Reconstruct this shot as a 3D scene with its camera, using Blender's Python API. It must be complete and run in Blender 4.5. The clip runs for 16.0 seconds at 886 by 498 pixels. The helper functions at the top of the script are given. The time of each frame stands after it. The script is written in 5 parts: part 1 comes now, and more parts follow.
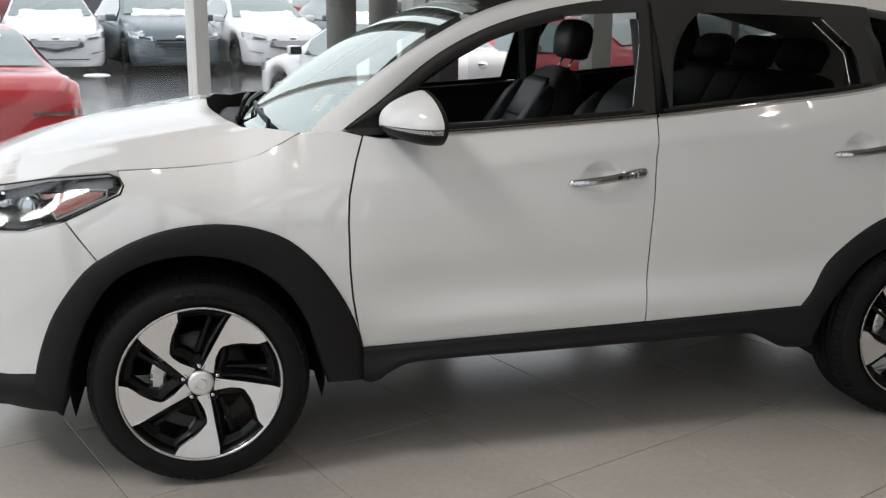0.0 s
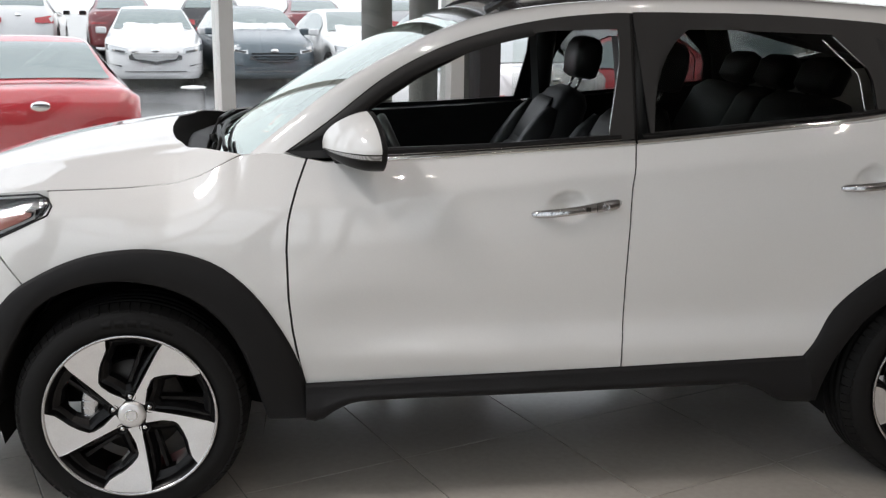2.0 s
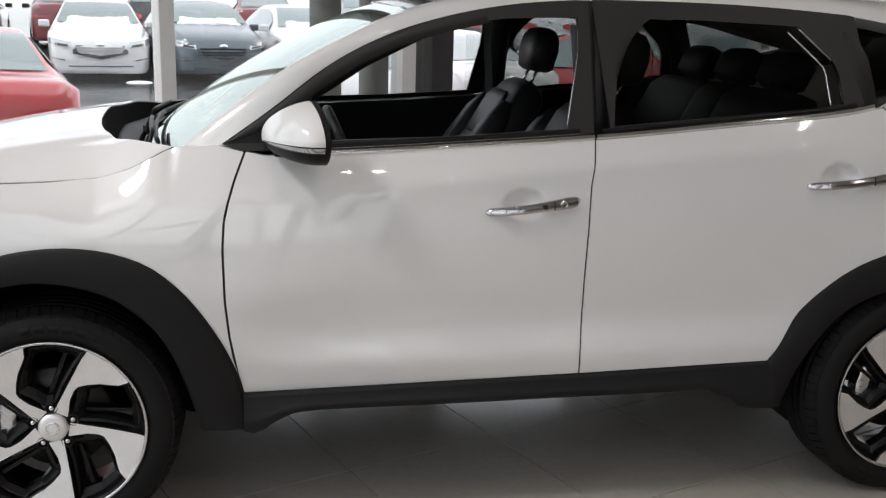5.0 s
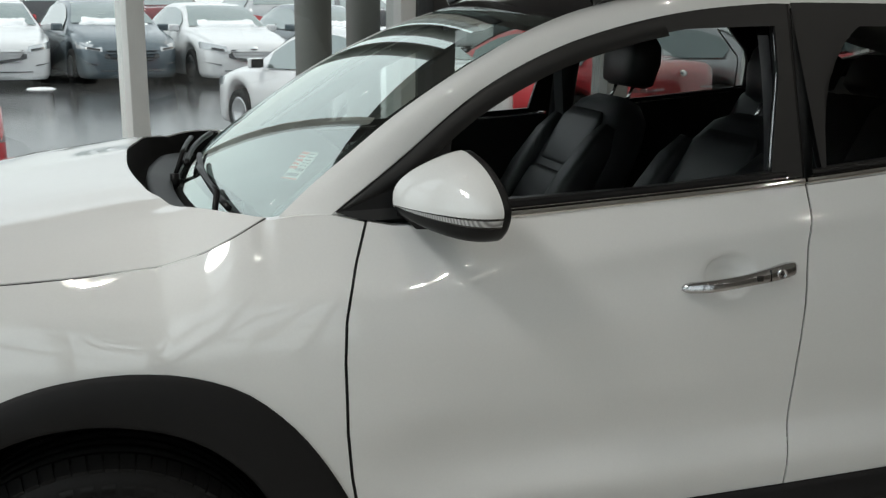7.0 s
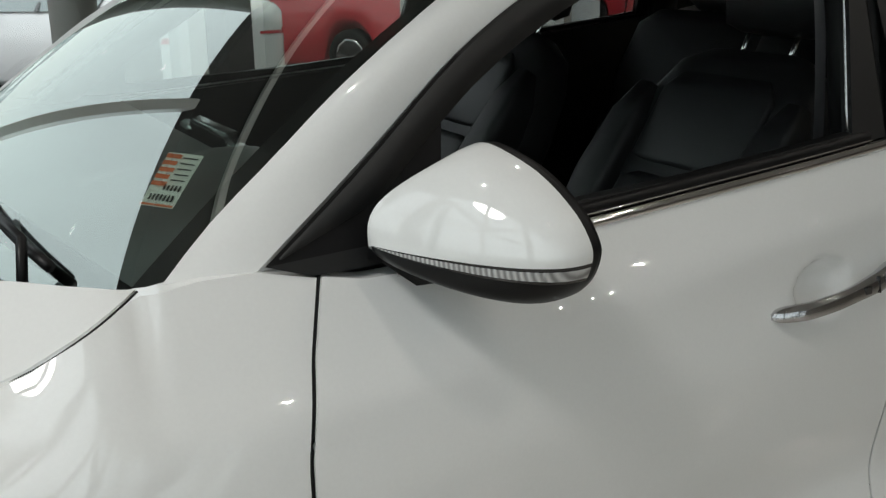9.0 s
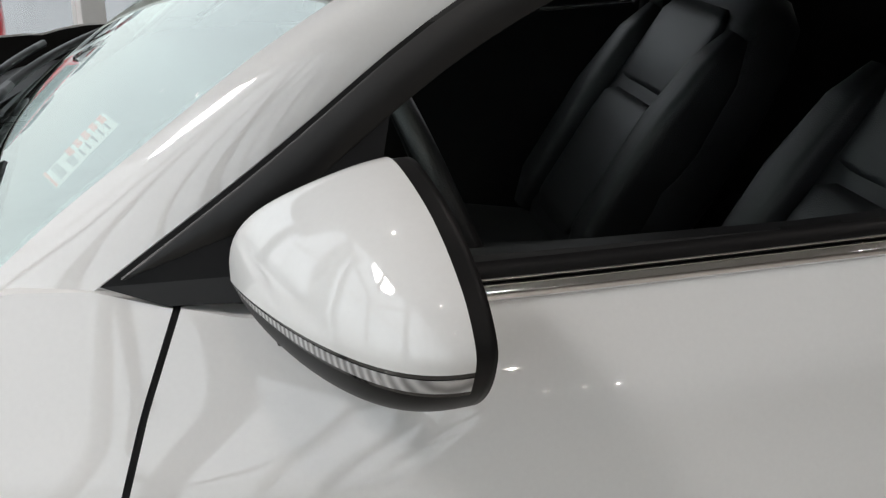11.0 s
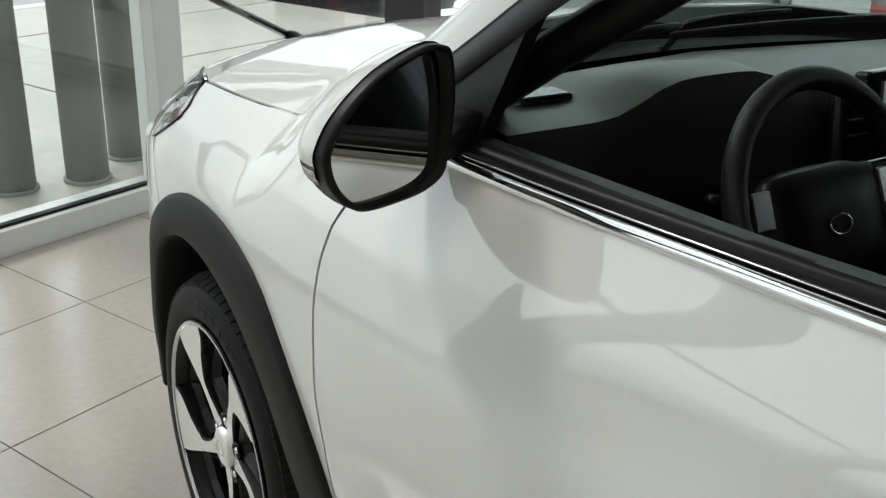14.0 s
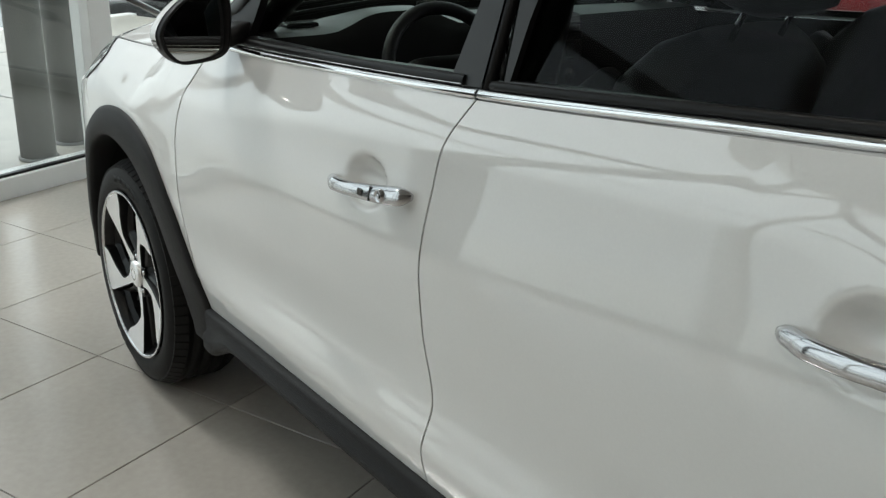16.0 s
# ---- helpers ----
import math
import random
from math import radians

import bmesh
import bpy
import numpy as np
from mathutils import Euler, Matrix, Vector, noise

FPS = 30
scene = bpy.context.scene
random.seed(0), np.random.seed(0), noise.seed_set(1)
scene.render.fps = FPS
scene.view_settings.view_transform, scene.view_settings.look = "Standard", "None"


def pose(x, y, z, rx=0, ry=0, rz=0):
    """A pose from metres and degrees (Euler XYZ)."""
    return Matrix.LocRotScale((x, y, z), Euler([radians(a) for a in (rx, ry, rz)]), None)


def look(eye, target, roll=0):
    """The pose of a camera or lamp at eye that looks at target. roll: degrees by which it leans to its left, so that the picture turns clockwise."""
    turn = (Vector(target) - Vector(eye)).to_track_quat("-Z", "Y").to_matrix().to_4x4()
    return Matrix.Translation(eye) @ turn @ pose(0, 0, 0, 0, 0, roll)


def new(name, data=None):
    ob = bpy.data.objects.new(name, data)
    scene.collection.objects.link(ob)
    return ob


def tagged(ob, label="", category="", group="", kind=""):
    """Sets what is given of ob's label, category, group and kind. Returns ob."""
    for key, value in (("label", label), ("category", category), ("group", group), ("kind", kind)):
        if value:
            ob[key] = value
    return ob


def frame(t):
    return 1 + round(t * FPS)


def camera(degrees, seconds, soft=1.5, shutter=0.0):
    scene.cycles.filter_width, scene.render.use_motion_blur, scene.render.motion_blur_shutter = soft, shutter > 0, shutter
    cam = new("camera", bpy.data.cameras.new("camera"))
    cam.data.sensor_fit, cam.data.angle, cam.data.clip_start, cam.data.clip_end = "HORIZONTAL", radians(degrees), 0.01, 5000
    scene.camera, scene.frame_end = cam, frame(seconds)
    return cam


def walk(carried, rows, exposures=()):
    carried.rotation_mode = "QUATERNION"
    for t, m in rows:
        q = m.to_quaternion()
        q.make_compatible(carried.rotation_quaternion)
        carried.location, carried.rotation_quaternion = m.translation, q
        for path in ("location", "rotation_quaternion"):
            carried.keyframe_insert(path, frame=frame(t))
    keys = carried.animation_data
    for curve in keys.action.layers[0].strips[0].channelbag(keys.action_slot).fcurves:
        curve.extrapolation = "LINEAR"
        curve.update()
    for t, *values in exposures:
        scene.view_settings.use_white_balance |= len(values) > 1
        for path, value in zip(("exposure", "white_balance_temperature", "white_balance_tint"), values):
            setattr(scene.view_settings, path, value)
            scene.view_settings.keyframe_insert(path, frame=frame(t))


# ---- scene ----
cam = camera(48.3, 16.0, 1.3)
PATH = [
    (0, (0.0500, -3.9821, 1.5430), (0.5060, -2.1010, 1.0640), 0.62),
    (0.5, (0.2300, -4.0225, 1.5134), (0.6370, -2.1183, 1.0560), 1.08),
    (1, (0.3160, -3.9177, 1.5030), (0.7810, -2.0221, 1.0679), 1.82),
    (1.5, (0.3970, -3.8518, 1.5405), (0.8210, -1.9472, 1.1032), 1.28),
    (2, (0.5920, -3.8326, 1.5511), (0.8320, -1.9004, 1.0951), 0.76),
    (2.5, (0.6800, -3.7970, 1.5293), (0.8870, -1.8609, 1.0722), 1.54),
    (3, (0.7450, -3.7938, 1.5402), (0.9660, -1.8586, 1.0842), 1.46),
    (3.5, (0.7470, -3.7815, 1.5089), (0.9850, -1.8461, 1.0659), 1.26),
    (6, (0.4700, -3.3082, 1.5162), (0.8420, -1.3983, 1.0497), 1.76),
    (6.5, (0.3610, -3.0206, 1.5376), (0.7060, -1.1078, 1.0671), 1.54),
    (7, (0.1600, -2.7575, 1.5417), (0.6900, -0.8855, 1.0781), 0.66),
    (7.5, (0.0470, -2.5297, 1.5315), (0.7350, -0.7097, 1.0671), -0.42),
    (8, (0.0800, -2.2539, 1.5182), (0.8440, -0.4650, 1.0535), -0.88),
    (8.5, (0.1040, -2.0312, 1.5002), (0.9850, -0.3071, 0.9999), -0.70),
    (9, (0.1180, -1.8293, 1.4956), (1.0880, -0.1822, 0.9061), -0.52),
    (11.5, (0.7952, -1.5305, 1.4932), (0.5937, 0.3030, 0.7339), 1.05),
    (12, (0.9440, -1.3931, 1.4537), (0.0920, 0.2407, 0.6764), 1.06),
    (12.5, (1.0500, -1.3770, 1.4573), (-0.1570, 0.0167, 0.6805), 2.68),
    (13, (1.1400, -1.4372, 1.4517), (-0.2400, -0.2000, 0.6984), 1.76),
    (13.5, (1.3868, -1.4740, 1.4711), (-0.0918, -0.3292, 0.7631), 1.85),
    (14, (1.6300, -1.4517, 1.4740), (0.0740, -0.4476, 0.7171), 1.82),
    (14.5, (1.9600, -1.5539, 1.4653), (0.4350, -0.5131, 0.6965), 1.54),
    (15, (2.3030, -1.5839, 1.4210), (0.6960, -0.6988, 0.6237), 2.06),
    (15.3, (2.4750, -1.6208, 1.4719), (0.8630, -0.7385, 0.6806), 0.66),
    (15.5, (2.5990, -1.6874, 1.4884), (1.0140, -0.7231, 0.7413), 0.90),
    (16, (2.8300, -1.7763, 1.4934), (1.3060, -0.6838, 0.7984), 1.08),
]
EXPOSURES = ((0.0, 0.05, 6500, 16), (1.0, 0.25, 6500, 16), (1.5, 0.32, 6500, 17), (2.0, 0.15, 6500, 17), (2.5, 0.12, 6500, 17), (3.5, 0.13, 6500, 17), (6.0, 0.15, 6500, 18), (7.0, -0.25, 6450, 9), (7.5, -0.1, 6450, 7), (8.5, -0.25, 6450, 6), (9.0, -0.18, 6450, 9), (11.5, 0.0, 6480, 15), (12.5, -0.05, 6470, 9), (13.5, 0.1, 6460, 9), (14.5, 0.18, 6450, 8), (15.0, 0.2, 6400, 10), (15.5, 0.0, 6350, 0), (16.0, 0.13, 6350, 7))
walk(cam, [(t, look(eye, target, roll)) for t, eye, target, roll in PATH], EXPOSURES)

# ---- world, sun, large lights ----
world = bpy.data.worlds.new("sky")
scene.world = world
world.use_nodes = True
wn = world.node_tree.nodes
sky = wn.new("ShaderNodeTexSky")
sky.sky_type, sky.sun_disc = "NISHITA", False
sky.sun_elevation, sky.sun_rotation = radians(48), radians(70)
sky.air_density, sky.dust_density, sky.ozone_density = 1.0, 6.0, 1.0
wmix = wn.new("ShaderNodeMixRGB")
wmix.inputs[0].default_value = 0.75
wmix.inputs[2].default_value = (9.0, 9.4, 9.6, 1)
world.node_tree.links.new(sky.outputs[0], wmix.inputs[1])
world.node_tree.links.new(wmix.outputs[0], wn["Background"].inputs[0])
wn["Background"].inputs[1].default_value = 0.19

sun = new("sun", bpy.data.lights.new("sun", "SUN"))
sun.data.energy, sun.data.angle, sun.data.color = 1.7, radians(14), (1.0, 0.97, 0.92)
sun.matrix_world = look((-14, -4, 18), (0, 0, 0))


# ---- materials ----
def material(name, color, rough=0.5, metal=0.0, coat=0.0, vary=0.0, scale=8.0, bump=0.0, bscale=200.0,
             spec=0.5, emit=0.0, coat_ior=1.5):
    m = bpy.data.materials.new(name)
    m.use_nodes = True
    n, l = m.node_tree.nodes, m.node_tree.links
    p = n["Principled BSDF"]
    p.inputs["Base Color"].default_value = (*color, 1)
    p.inputs["Roughness"].default_value = rough
    p.inputs["Metallic"].default_value = metal
    p.inputs["Coat Weight"].default_value = coat
    p.inputs["Coat Roughness"].default_value = 0.02
    p.inputs["Specular IOR Level"].default_value = spec
    p.inputs["Coat IOR"].default_value = coat_ior
    if emit:
        p.inputs["Emission Color"].default_value = (*color, 1)
        p.inputs["Emission Strength"].default_value = emit
    if vary or bump:
        co = n.new("ShaderNodeTexCoord")
        a = n.new("ShaderNodeTexNoise")
        a.inputs["Scale"].default_value, a.inputs["Detail"].default_value = scale, 6
        b = n.new("ShaderNodeTexNoise")
        b.inputs["Scale"].default_value, b.inputs["Detail"].default_value = bscale, 3
        l.new(co.outputs["Object"], a.inputs["Vector"])
        l.new(co.outputs["Object"], b.inputs["Vector"])
        if vary:
            add = n.new("ShaderNodeMath")
            add.operation = "ADD"
            l.new(a.outputs["Fac"], add.inputs[0])
            l.new(b.outputs["Fac"], add.inputs[1])
            r = n.new("ShaderNodeMapRange")
            r.inputs["From Min"].default_value, r.inputs["From Max"].default_value = 0.6, 1.4
            r.inputs["To Min"].default_value, r.inputs["To Max"].default_value = 1 - vary, 1 + vary
            l.new(add.outputs[0], r.inputs["Value"])
            mul = n.new("ShaderNodeVectorMath")
            mul.operation = "SCALE"
            mul.inputs[0].default_value = color
            l.new(r.outputs[0], mul.inputs["Scale"])
            l.new(mul.outputs[0], p.inputs["Base Color"])
            rr = n.new("ShaderNodeMapRange")
            rr.inputs["To Min"].default_value, rr.inputs["To Max"].default_value = max(0.0, rough - 0.3 * vary * rough), min(1, rough * (1 + 0.5 * vary))
            l.new(a.outputs["Fac"], rr.inputs["Value"])
            l.new(rr.outputs[0], p.inputs["Roughness"])
        if bump:
            bp = n.new("ShaderNodeBump")
            bp.inputs["Strength"].default_value, bp.inputs["Distance"].default_value = bump, 0.002
            l.new(b.outputs["Fac"], bp.inputs["Height"])
            l.new(bp.outputs[0], p.inputs["Normal"])
    return m


PAINT = material("white car paint", (0.80, 0.81, 0.80), 0.5, coat=1.0, vary=0.02, scale=3, coat_ior=1.9, spec=0.25)
CLAD = material("grained black plastic", (0.008, 0.008, 0.0085), 0.58, vary=0.2, spec=0.28, bump=0.35, bscale=900, scale=5)
GLOSSBLACK = material("gloss black trim", (0.008, 0.008, 0.009), 0.12, coat=0.6)
SATIN = material("satin black trim", (0.008, 0.008, 0.0085), 0.38, vary=0.1, spec=0.2)
FRAMETRIM = material("gloss black window frame", (0.010, 0.0105, 0.011), 0.42, spec=0.5, vary=0.1)
RUBBER = material("tyre rubber", (0.0065, 0.0065, 0.0065), 0.62, spec=0.22, vary=0.25, bump=0.3, bscale=260, scale=6)
DARK = material("dark underbody", (0.008, 0.008, 0.008), 0.85, vary=0.3, spec=0.15)
CHROME = material("chrome", (0.82, 0.82, 0.82), 0.06, 1.0)
HANDLECHROME = material("brushed bright chrome", (0.55, 0.55, 0.56), 0.10, 1.0, vary=0.06, scale=30)
ALLOY = material("machined alloy", (0.62, 0.62, 0.63), 0.24, 1.0, vary=0.05, scale=20)
SPOKE = material("machined silver spoke face", (0.90, 0.90, 0.90), 0.38, 0.85, vary=0.05, scale=20)
RIMBLACK = material("black rim paint", (0.004, 0.004, 0.0043), 0.3, coat=0.1, spec=0.22)
STEEL = material("brake steel", (0.075, 0.073, 0.07), 0.5, 1.0, vary=0.2, scale=30)
LEATHER = material("black leather", (0.021, 0.022, 0.0235), 0.42, vary=0.2, bump=0.4, bscale=420, scale=7)
DASH = material("soft dash plastic", (0.015, 0.016, 0.0165), 0.5, spec=0.35, vary=0.12, bump=0.06, bscale=900)
HEADLINER = material("grey headliner", (0.12, 0.12, 0.12), 0.9, vary=0.1, bump=0.2)
MIRRORGLASS = material("mirror glass", (0.75, 0.77, 0.78), 0.02, 1.0)
AMBER = material("amber reflector", (0.34, 0.12, 0.09), 0.2, coat=0.8)
LAMPSILVER = material("lamp reflector silver", (0.7, 0.7, 0.72), 0.12, 1.0)


def glass(name, tint, face=0.043, sheen=(1, 1, 1)):
    """Thin pane: clear tinted body with a sharp reflection; face: share reflected when met head-on."""
    m = bpy.data.materials.new(name)
    m.use_nodes = True
    n, l = m.node_tree.nodes, m.node_tree.links
    n.remove(n["Principled BSDF"])
    tr, gl, lw, pw, ma, mx = (n.new("ShaderNode" + k) for k in ("BsdfTransparent", "BsdfGlossy", "LayerWeight", "Math", "Math", "MixShader"))
    tr.inputs[0].default_value = (*tint, 1)
    gl.inputs["Roughness"].default_value = 0.0
    gl.inputs[0].default_value = (*sheen, 1)
    lw.inputs["Blend"].default_value = 0.5
    pw.operation, ma.operation = "POWER", "MULTIPLY_ADD"
    pw.inputs[1].default_value = 5.0
    ma.inputs[1].default_value, ma.inputs[2].default_value = 1 - face, face
    l.new(lw.outputs["Facing"], pw.inputs[0])
    l.new(pw.outputs[0], ma.inputs[0])
    l.new(ma.outputs[0], mx.inputs[0])
    l.new(tr.outputs[0], mx.inputs[1])
    l.new(gl.outputs[0], mx.inputs[2])
    l.new(mx.outputs[0], n["Material Output"].inputs[0])
    return m


GLASS_SCREEN = glass("green tinted windscreen glass", (0.86, 0.97, 0.91), 0.40, (0.93, 1.0, 0.965))
GLASS_DARK = glass("privacy glass", (0.30, 0.315, 0.31), 0.008)
GLASS_PANE = glass("clear shop window glass", (0.93, 0.95, 0.94))
GLASS_LENS = glass("clear lamp lens", (0.85, 0.87, 0.88))


# ---- mesh tools ----
def link(name, verts, faces, mat, parent=None, label="", smooth=True):
    me = bpy.data.meshes.new(name)
    me.from_pydata([tuple(map(float, v)) for v in verts], [], faces)
    me.validate()
    me.materials.append(mat)
    if smooth:
        me.polygons.foreach_set("use_smooth", [True] * len(me.polygons))
    ob = new(name, me)
    if parent is not None:
        ob.parent = parent
    if label:
        tagged(ob, label)
    return ob


def part(name, bm, mat, parent=None, label="", smooth=False):
    me = bpy.data.meshes.new(name)
    bm.normal_update()
    bm.to_mesh(me)
    bm.free()
    me.materials.append(mat)
    if smooth:
        me.polygons.foreach_set("use_smooth", [True] * len(me.polygons))
    ob = new(name, me)
    if parent is not None:
        ob.parent = parent
    if label:
        tagged(ob, label)
    return ob


def thing(name, label, category, group="", kind="", at=(0, 0, 0)):
    ob = new(name)
    ob.location = at
    return tagged(ob, label, category, group, kind)


def box(bm, c, s, bevel=0.0, rot=None, seg=2):
    """Adds a box with centre c and size s to bm."""
    m = Matrix.Translation(c) @ (rot or Matrix()) @ Matrix.Diagonal((*s, 1))
    g = bmesh.ops.create_cube(bm, size=1, matrix=m)
    if bevel:
        es = {e for v in g["verts"] for e in v.link_edges}
        bmesh.ops.bevel(bm, geom=list(es), offset=bevel, segments=seg, affect="EDGES", profile=0.5)
    return bm


def boxed(name, c, s, mat, parent=None, bevel=0.0, rot=None, label="", seg=2):
    return part(name, box(bmesh.new(), c, s, bevel, rot, seg), mat, parent, label, smooth=False)


def resample(pts, n):
    p = np.array(pts, float)
    d = np.r_[0, np.cumsum(np.linalg.norm(np.diff(p, axis=0), axis=1))]
    t = np.linspace(0, d[-1], n)
    return np.stack([np.interp(t, d, p[:, k]) for k in range(p.shape[1])], 1)


def curve(pts, n):
    """Catmull-Rom through pts, n points evenly along it."""
    p = np.array(pts, float)
    q = np.vstack([2 * p[0] - p[1], p, 2 * p[-1] - p[-2]])
    out = []
    for i in range(1, len(q) - 2):
        for t in np.linspace(0, 1, 12, endpoint=False):
            a, b, c, d = q[i - 1:i + 3]
            out.append(0.5 * (2 * b + (c - a) * t + (2 * a - 5 * b + 4 * c - d) * t ** 2 + (3 * b - a - 3 * c + d) * t ** 3))
    return resample(np.array(out + [q[-2]]), n)


def grid_faces(n, m, wrap=False, flip=False, base=0):
    f = []
    for i in range(n - 1):
        for j in range(m if wrap else m - 1):
            k = (j + 1) % m
            q = (base + i * m + j, base + i * m + k, base + (i + 1) * m + k, base + (i + 1) * m + j)
            f.append(q[::-1] if flip else q)
    return f


def sheet(name, g, mat, parent=None, label="", flip=False, skirt=None, wrap=False):
    """A grid of points as one mesh; skirt: a vector by which its rim is folded back."""
    g = np.array(g, float)
    n, m = g.shape[:2]
    v = [tuple(p) for p in g.reshape(-1, 3)]
    f = grid_faces(n, m, wrap, flip)
    if skirt is not None:
        rim = [(i, 0) for i in range(n)] + [(n - 1, j) for j in range(1, m)] + [(i, m - 1) for i in range(n - 2, -1, -1)] + [(0, j) for j in range(m - 2, 0, -1)]
        b = len(v)
        for i, j in rim:
            v.append(tuple(g[i, j]))
        for i, j in rim:
            v.append(tuple(g[i, j] + skirt))
        k = len(rim)
        for a in range(k):
            c = (a + 1) % k
            q = (b + a, b + c, b + k + c, b + k + a)
            f.append(q if flip else q[::-1])
    return link(name, v, f, mat, parent, label)


def loft(name, rings, mat, parent=None, label="", flip=False, caps=True, smooth=True):
    """Closed rings joined one to the next."""
    r = np.array(rings, float)
    n, m = r.shape[:2]
    v = [tuple(p) for p in r.reshape(-1, 3)]
    f = grid_faces(n, m, True, flip)
    if caps:
        a, b = tuple(range(m)), tuple(range((n - 1) * m, n * m))
        f += [a if flip else a[::-1], b[::-1] if flip else b]
    return link(name, v, f, mat, parent, label, smooth)


def tube(name, pts, radius, mat, parent=None, label="", sides=10, closed=False):
    p = np.array(pts, float)
    n = len(p)
    rad = np.broadcast_to(np.array(radius, float), (n,))
    t = np.gradient(p, axis=0)
    if closed:
        t = np.roll(p, -1, 0) - np.roll(p, 1, 0)
    rings = []
    up = np.array((0, 0, 1.0))
    for i in range(n):
        d = t[i] / (np.linalg.norm(t[i]) + 1e-9)
        a = np.cross(d, up if abs(d[2]) < 0.95 else np.array((1.0, 0, 0)))
        a /= np.linalg.norm(a)
        b = np.cross(d, a)
        rings.append([p[i] + rad[i] * (math.cos(s) * a + math.sin(s) * b) for s in np.linspace(0, 2 * math.pi, sides, endpoint=False)])
    if closed:
        rings.append(rings[0])
    return loft(name, rings, mat, parent, label, caps=not closed)


def lathe(name, prof, mat, parent=None, label="", n=48, centre=(0, 0, 0), axis="y"):
    """prof: (radius, along) pairs, turned round the axis through centre."""
    rings = []
    for r, h in prof:
        ring = []
        for a in np.linspace(0, 2 * math.pi, n, endpoint=False):
            c, s = r * math.cos(a), r * math.sin(a)
            ring.append((c, h, s) if axis == "y" else (c, s, h))
        rings.append(ring)
    return loft(name, np.array(rings) + np.array(centre), mat, parent, label, caps=False, flip=axis == "y")


def coons(bot, right, top, left, nu, nv):
    b, t, l, r = resample(bot, nu), resample(top, nu), resample(left, nv), resample(right, nv)
    u, v = np.linspace(0, 1, nu)[:, None, None], np.linspace(0, 1, nv)[None, :, None]
    return (1 - v) * b[:, None] + v * t[:, None] + (1 - u) * l[None] + u * r[None] - (
        (1 - u) * (1 - v) * b[0] + u * (1 - v) * b[-1] + (1 - u) * v * t[0] + u * v * t[-1])


def pchip(x, y, q):
    """Monotone cubic through (x, y), at q."""
    x, y = np.asarray(x, float), np.asarray(y, float)
    h, d = np.diff(x), np.diff(y) / np.diff(x)
    m = np.zeros(len(x))
    for i in range(1, len(x) - 1):
        if d[i - 1] * d[i] > 0:
            w1, w2 = 2 * h[i] + h[i - 1], h[i] + 2 * h[i - 1]
            m[i] = (w1 + w2) / (w1 / d[i - 1] + w2 / d[i])
    m[0], m[-1] = d[0], d[-1]
    i = np.clip(np.searchsorted(x, q) - 1, 0, len(h) - 1)
    s = np.clip((q - x[i]) / h[i], -0.3, 1.3)
    return ((2 * s ** 3 - 3 * s ** 2 + 1) * y[i] + (s ** 3 - 2 * s ** 2 + s) * h[i] * m[i] + (-2 * s ** 3 + 3 * s ** 2) * y[i + 1] + (s ** 3 - s ** 2) * h[i] * m[i + 1])


# ---- the setting: showroom turned against the car by about 22 degrees ----
E1 = np.array((0.927, 0.375, 0.0))
E2 = np.array((-0.375, 0.927, 0.0))
CORNER = np.array((-2.86, 0.88, 0.0))        # where the two glass walls meet
ROOM = Matrix.Translation(CORNER) @ Matrix.Rotation(math.atan2(0.375, 0.927), 4, "Z")   # x along the far wall, y outwards
TILE = material("polished floor tile", (0.42, 0.395, 0.355), 0.2, spec=0.75, vary=0.08, scale=2.5, bscale=40)
GROUT = material("tile grout", (0.16, 0.155, 0.15), 0.8, vary=0.2)
FRAMEWHITE = material("light grey aluminium frame", (0.72, 0.73, 0.72), 0.35, vary=0.05)
CONCRETE = material("grey painted column", (0.17, 0.175, 0.17), 0.6, vary=0.12, scale=3)
CEIL = material("grey ceiling board", (0.38, 0.375, 0.365), 0.8, vary=0.06, scale=4)
WALLP = material("warm grey wall paint", (0.24, 0.225, 0.205), 0.7, vary=0.06, scale=3)
ASPHALT = material("wet asphalt", (0.04, 0.04, 0.041), 0.13, vary=0.5, scale=0.5, bump=0.12, bscale=25)
PAVE = material("pale paving", (0.36, 0.345, 0.305), 0.3, vary=0.28, scale=1.1, bscale=14)


def in_room(*p):
    return ROOM @ Vector(p)

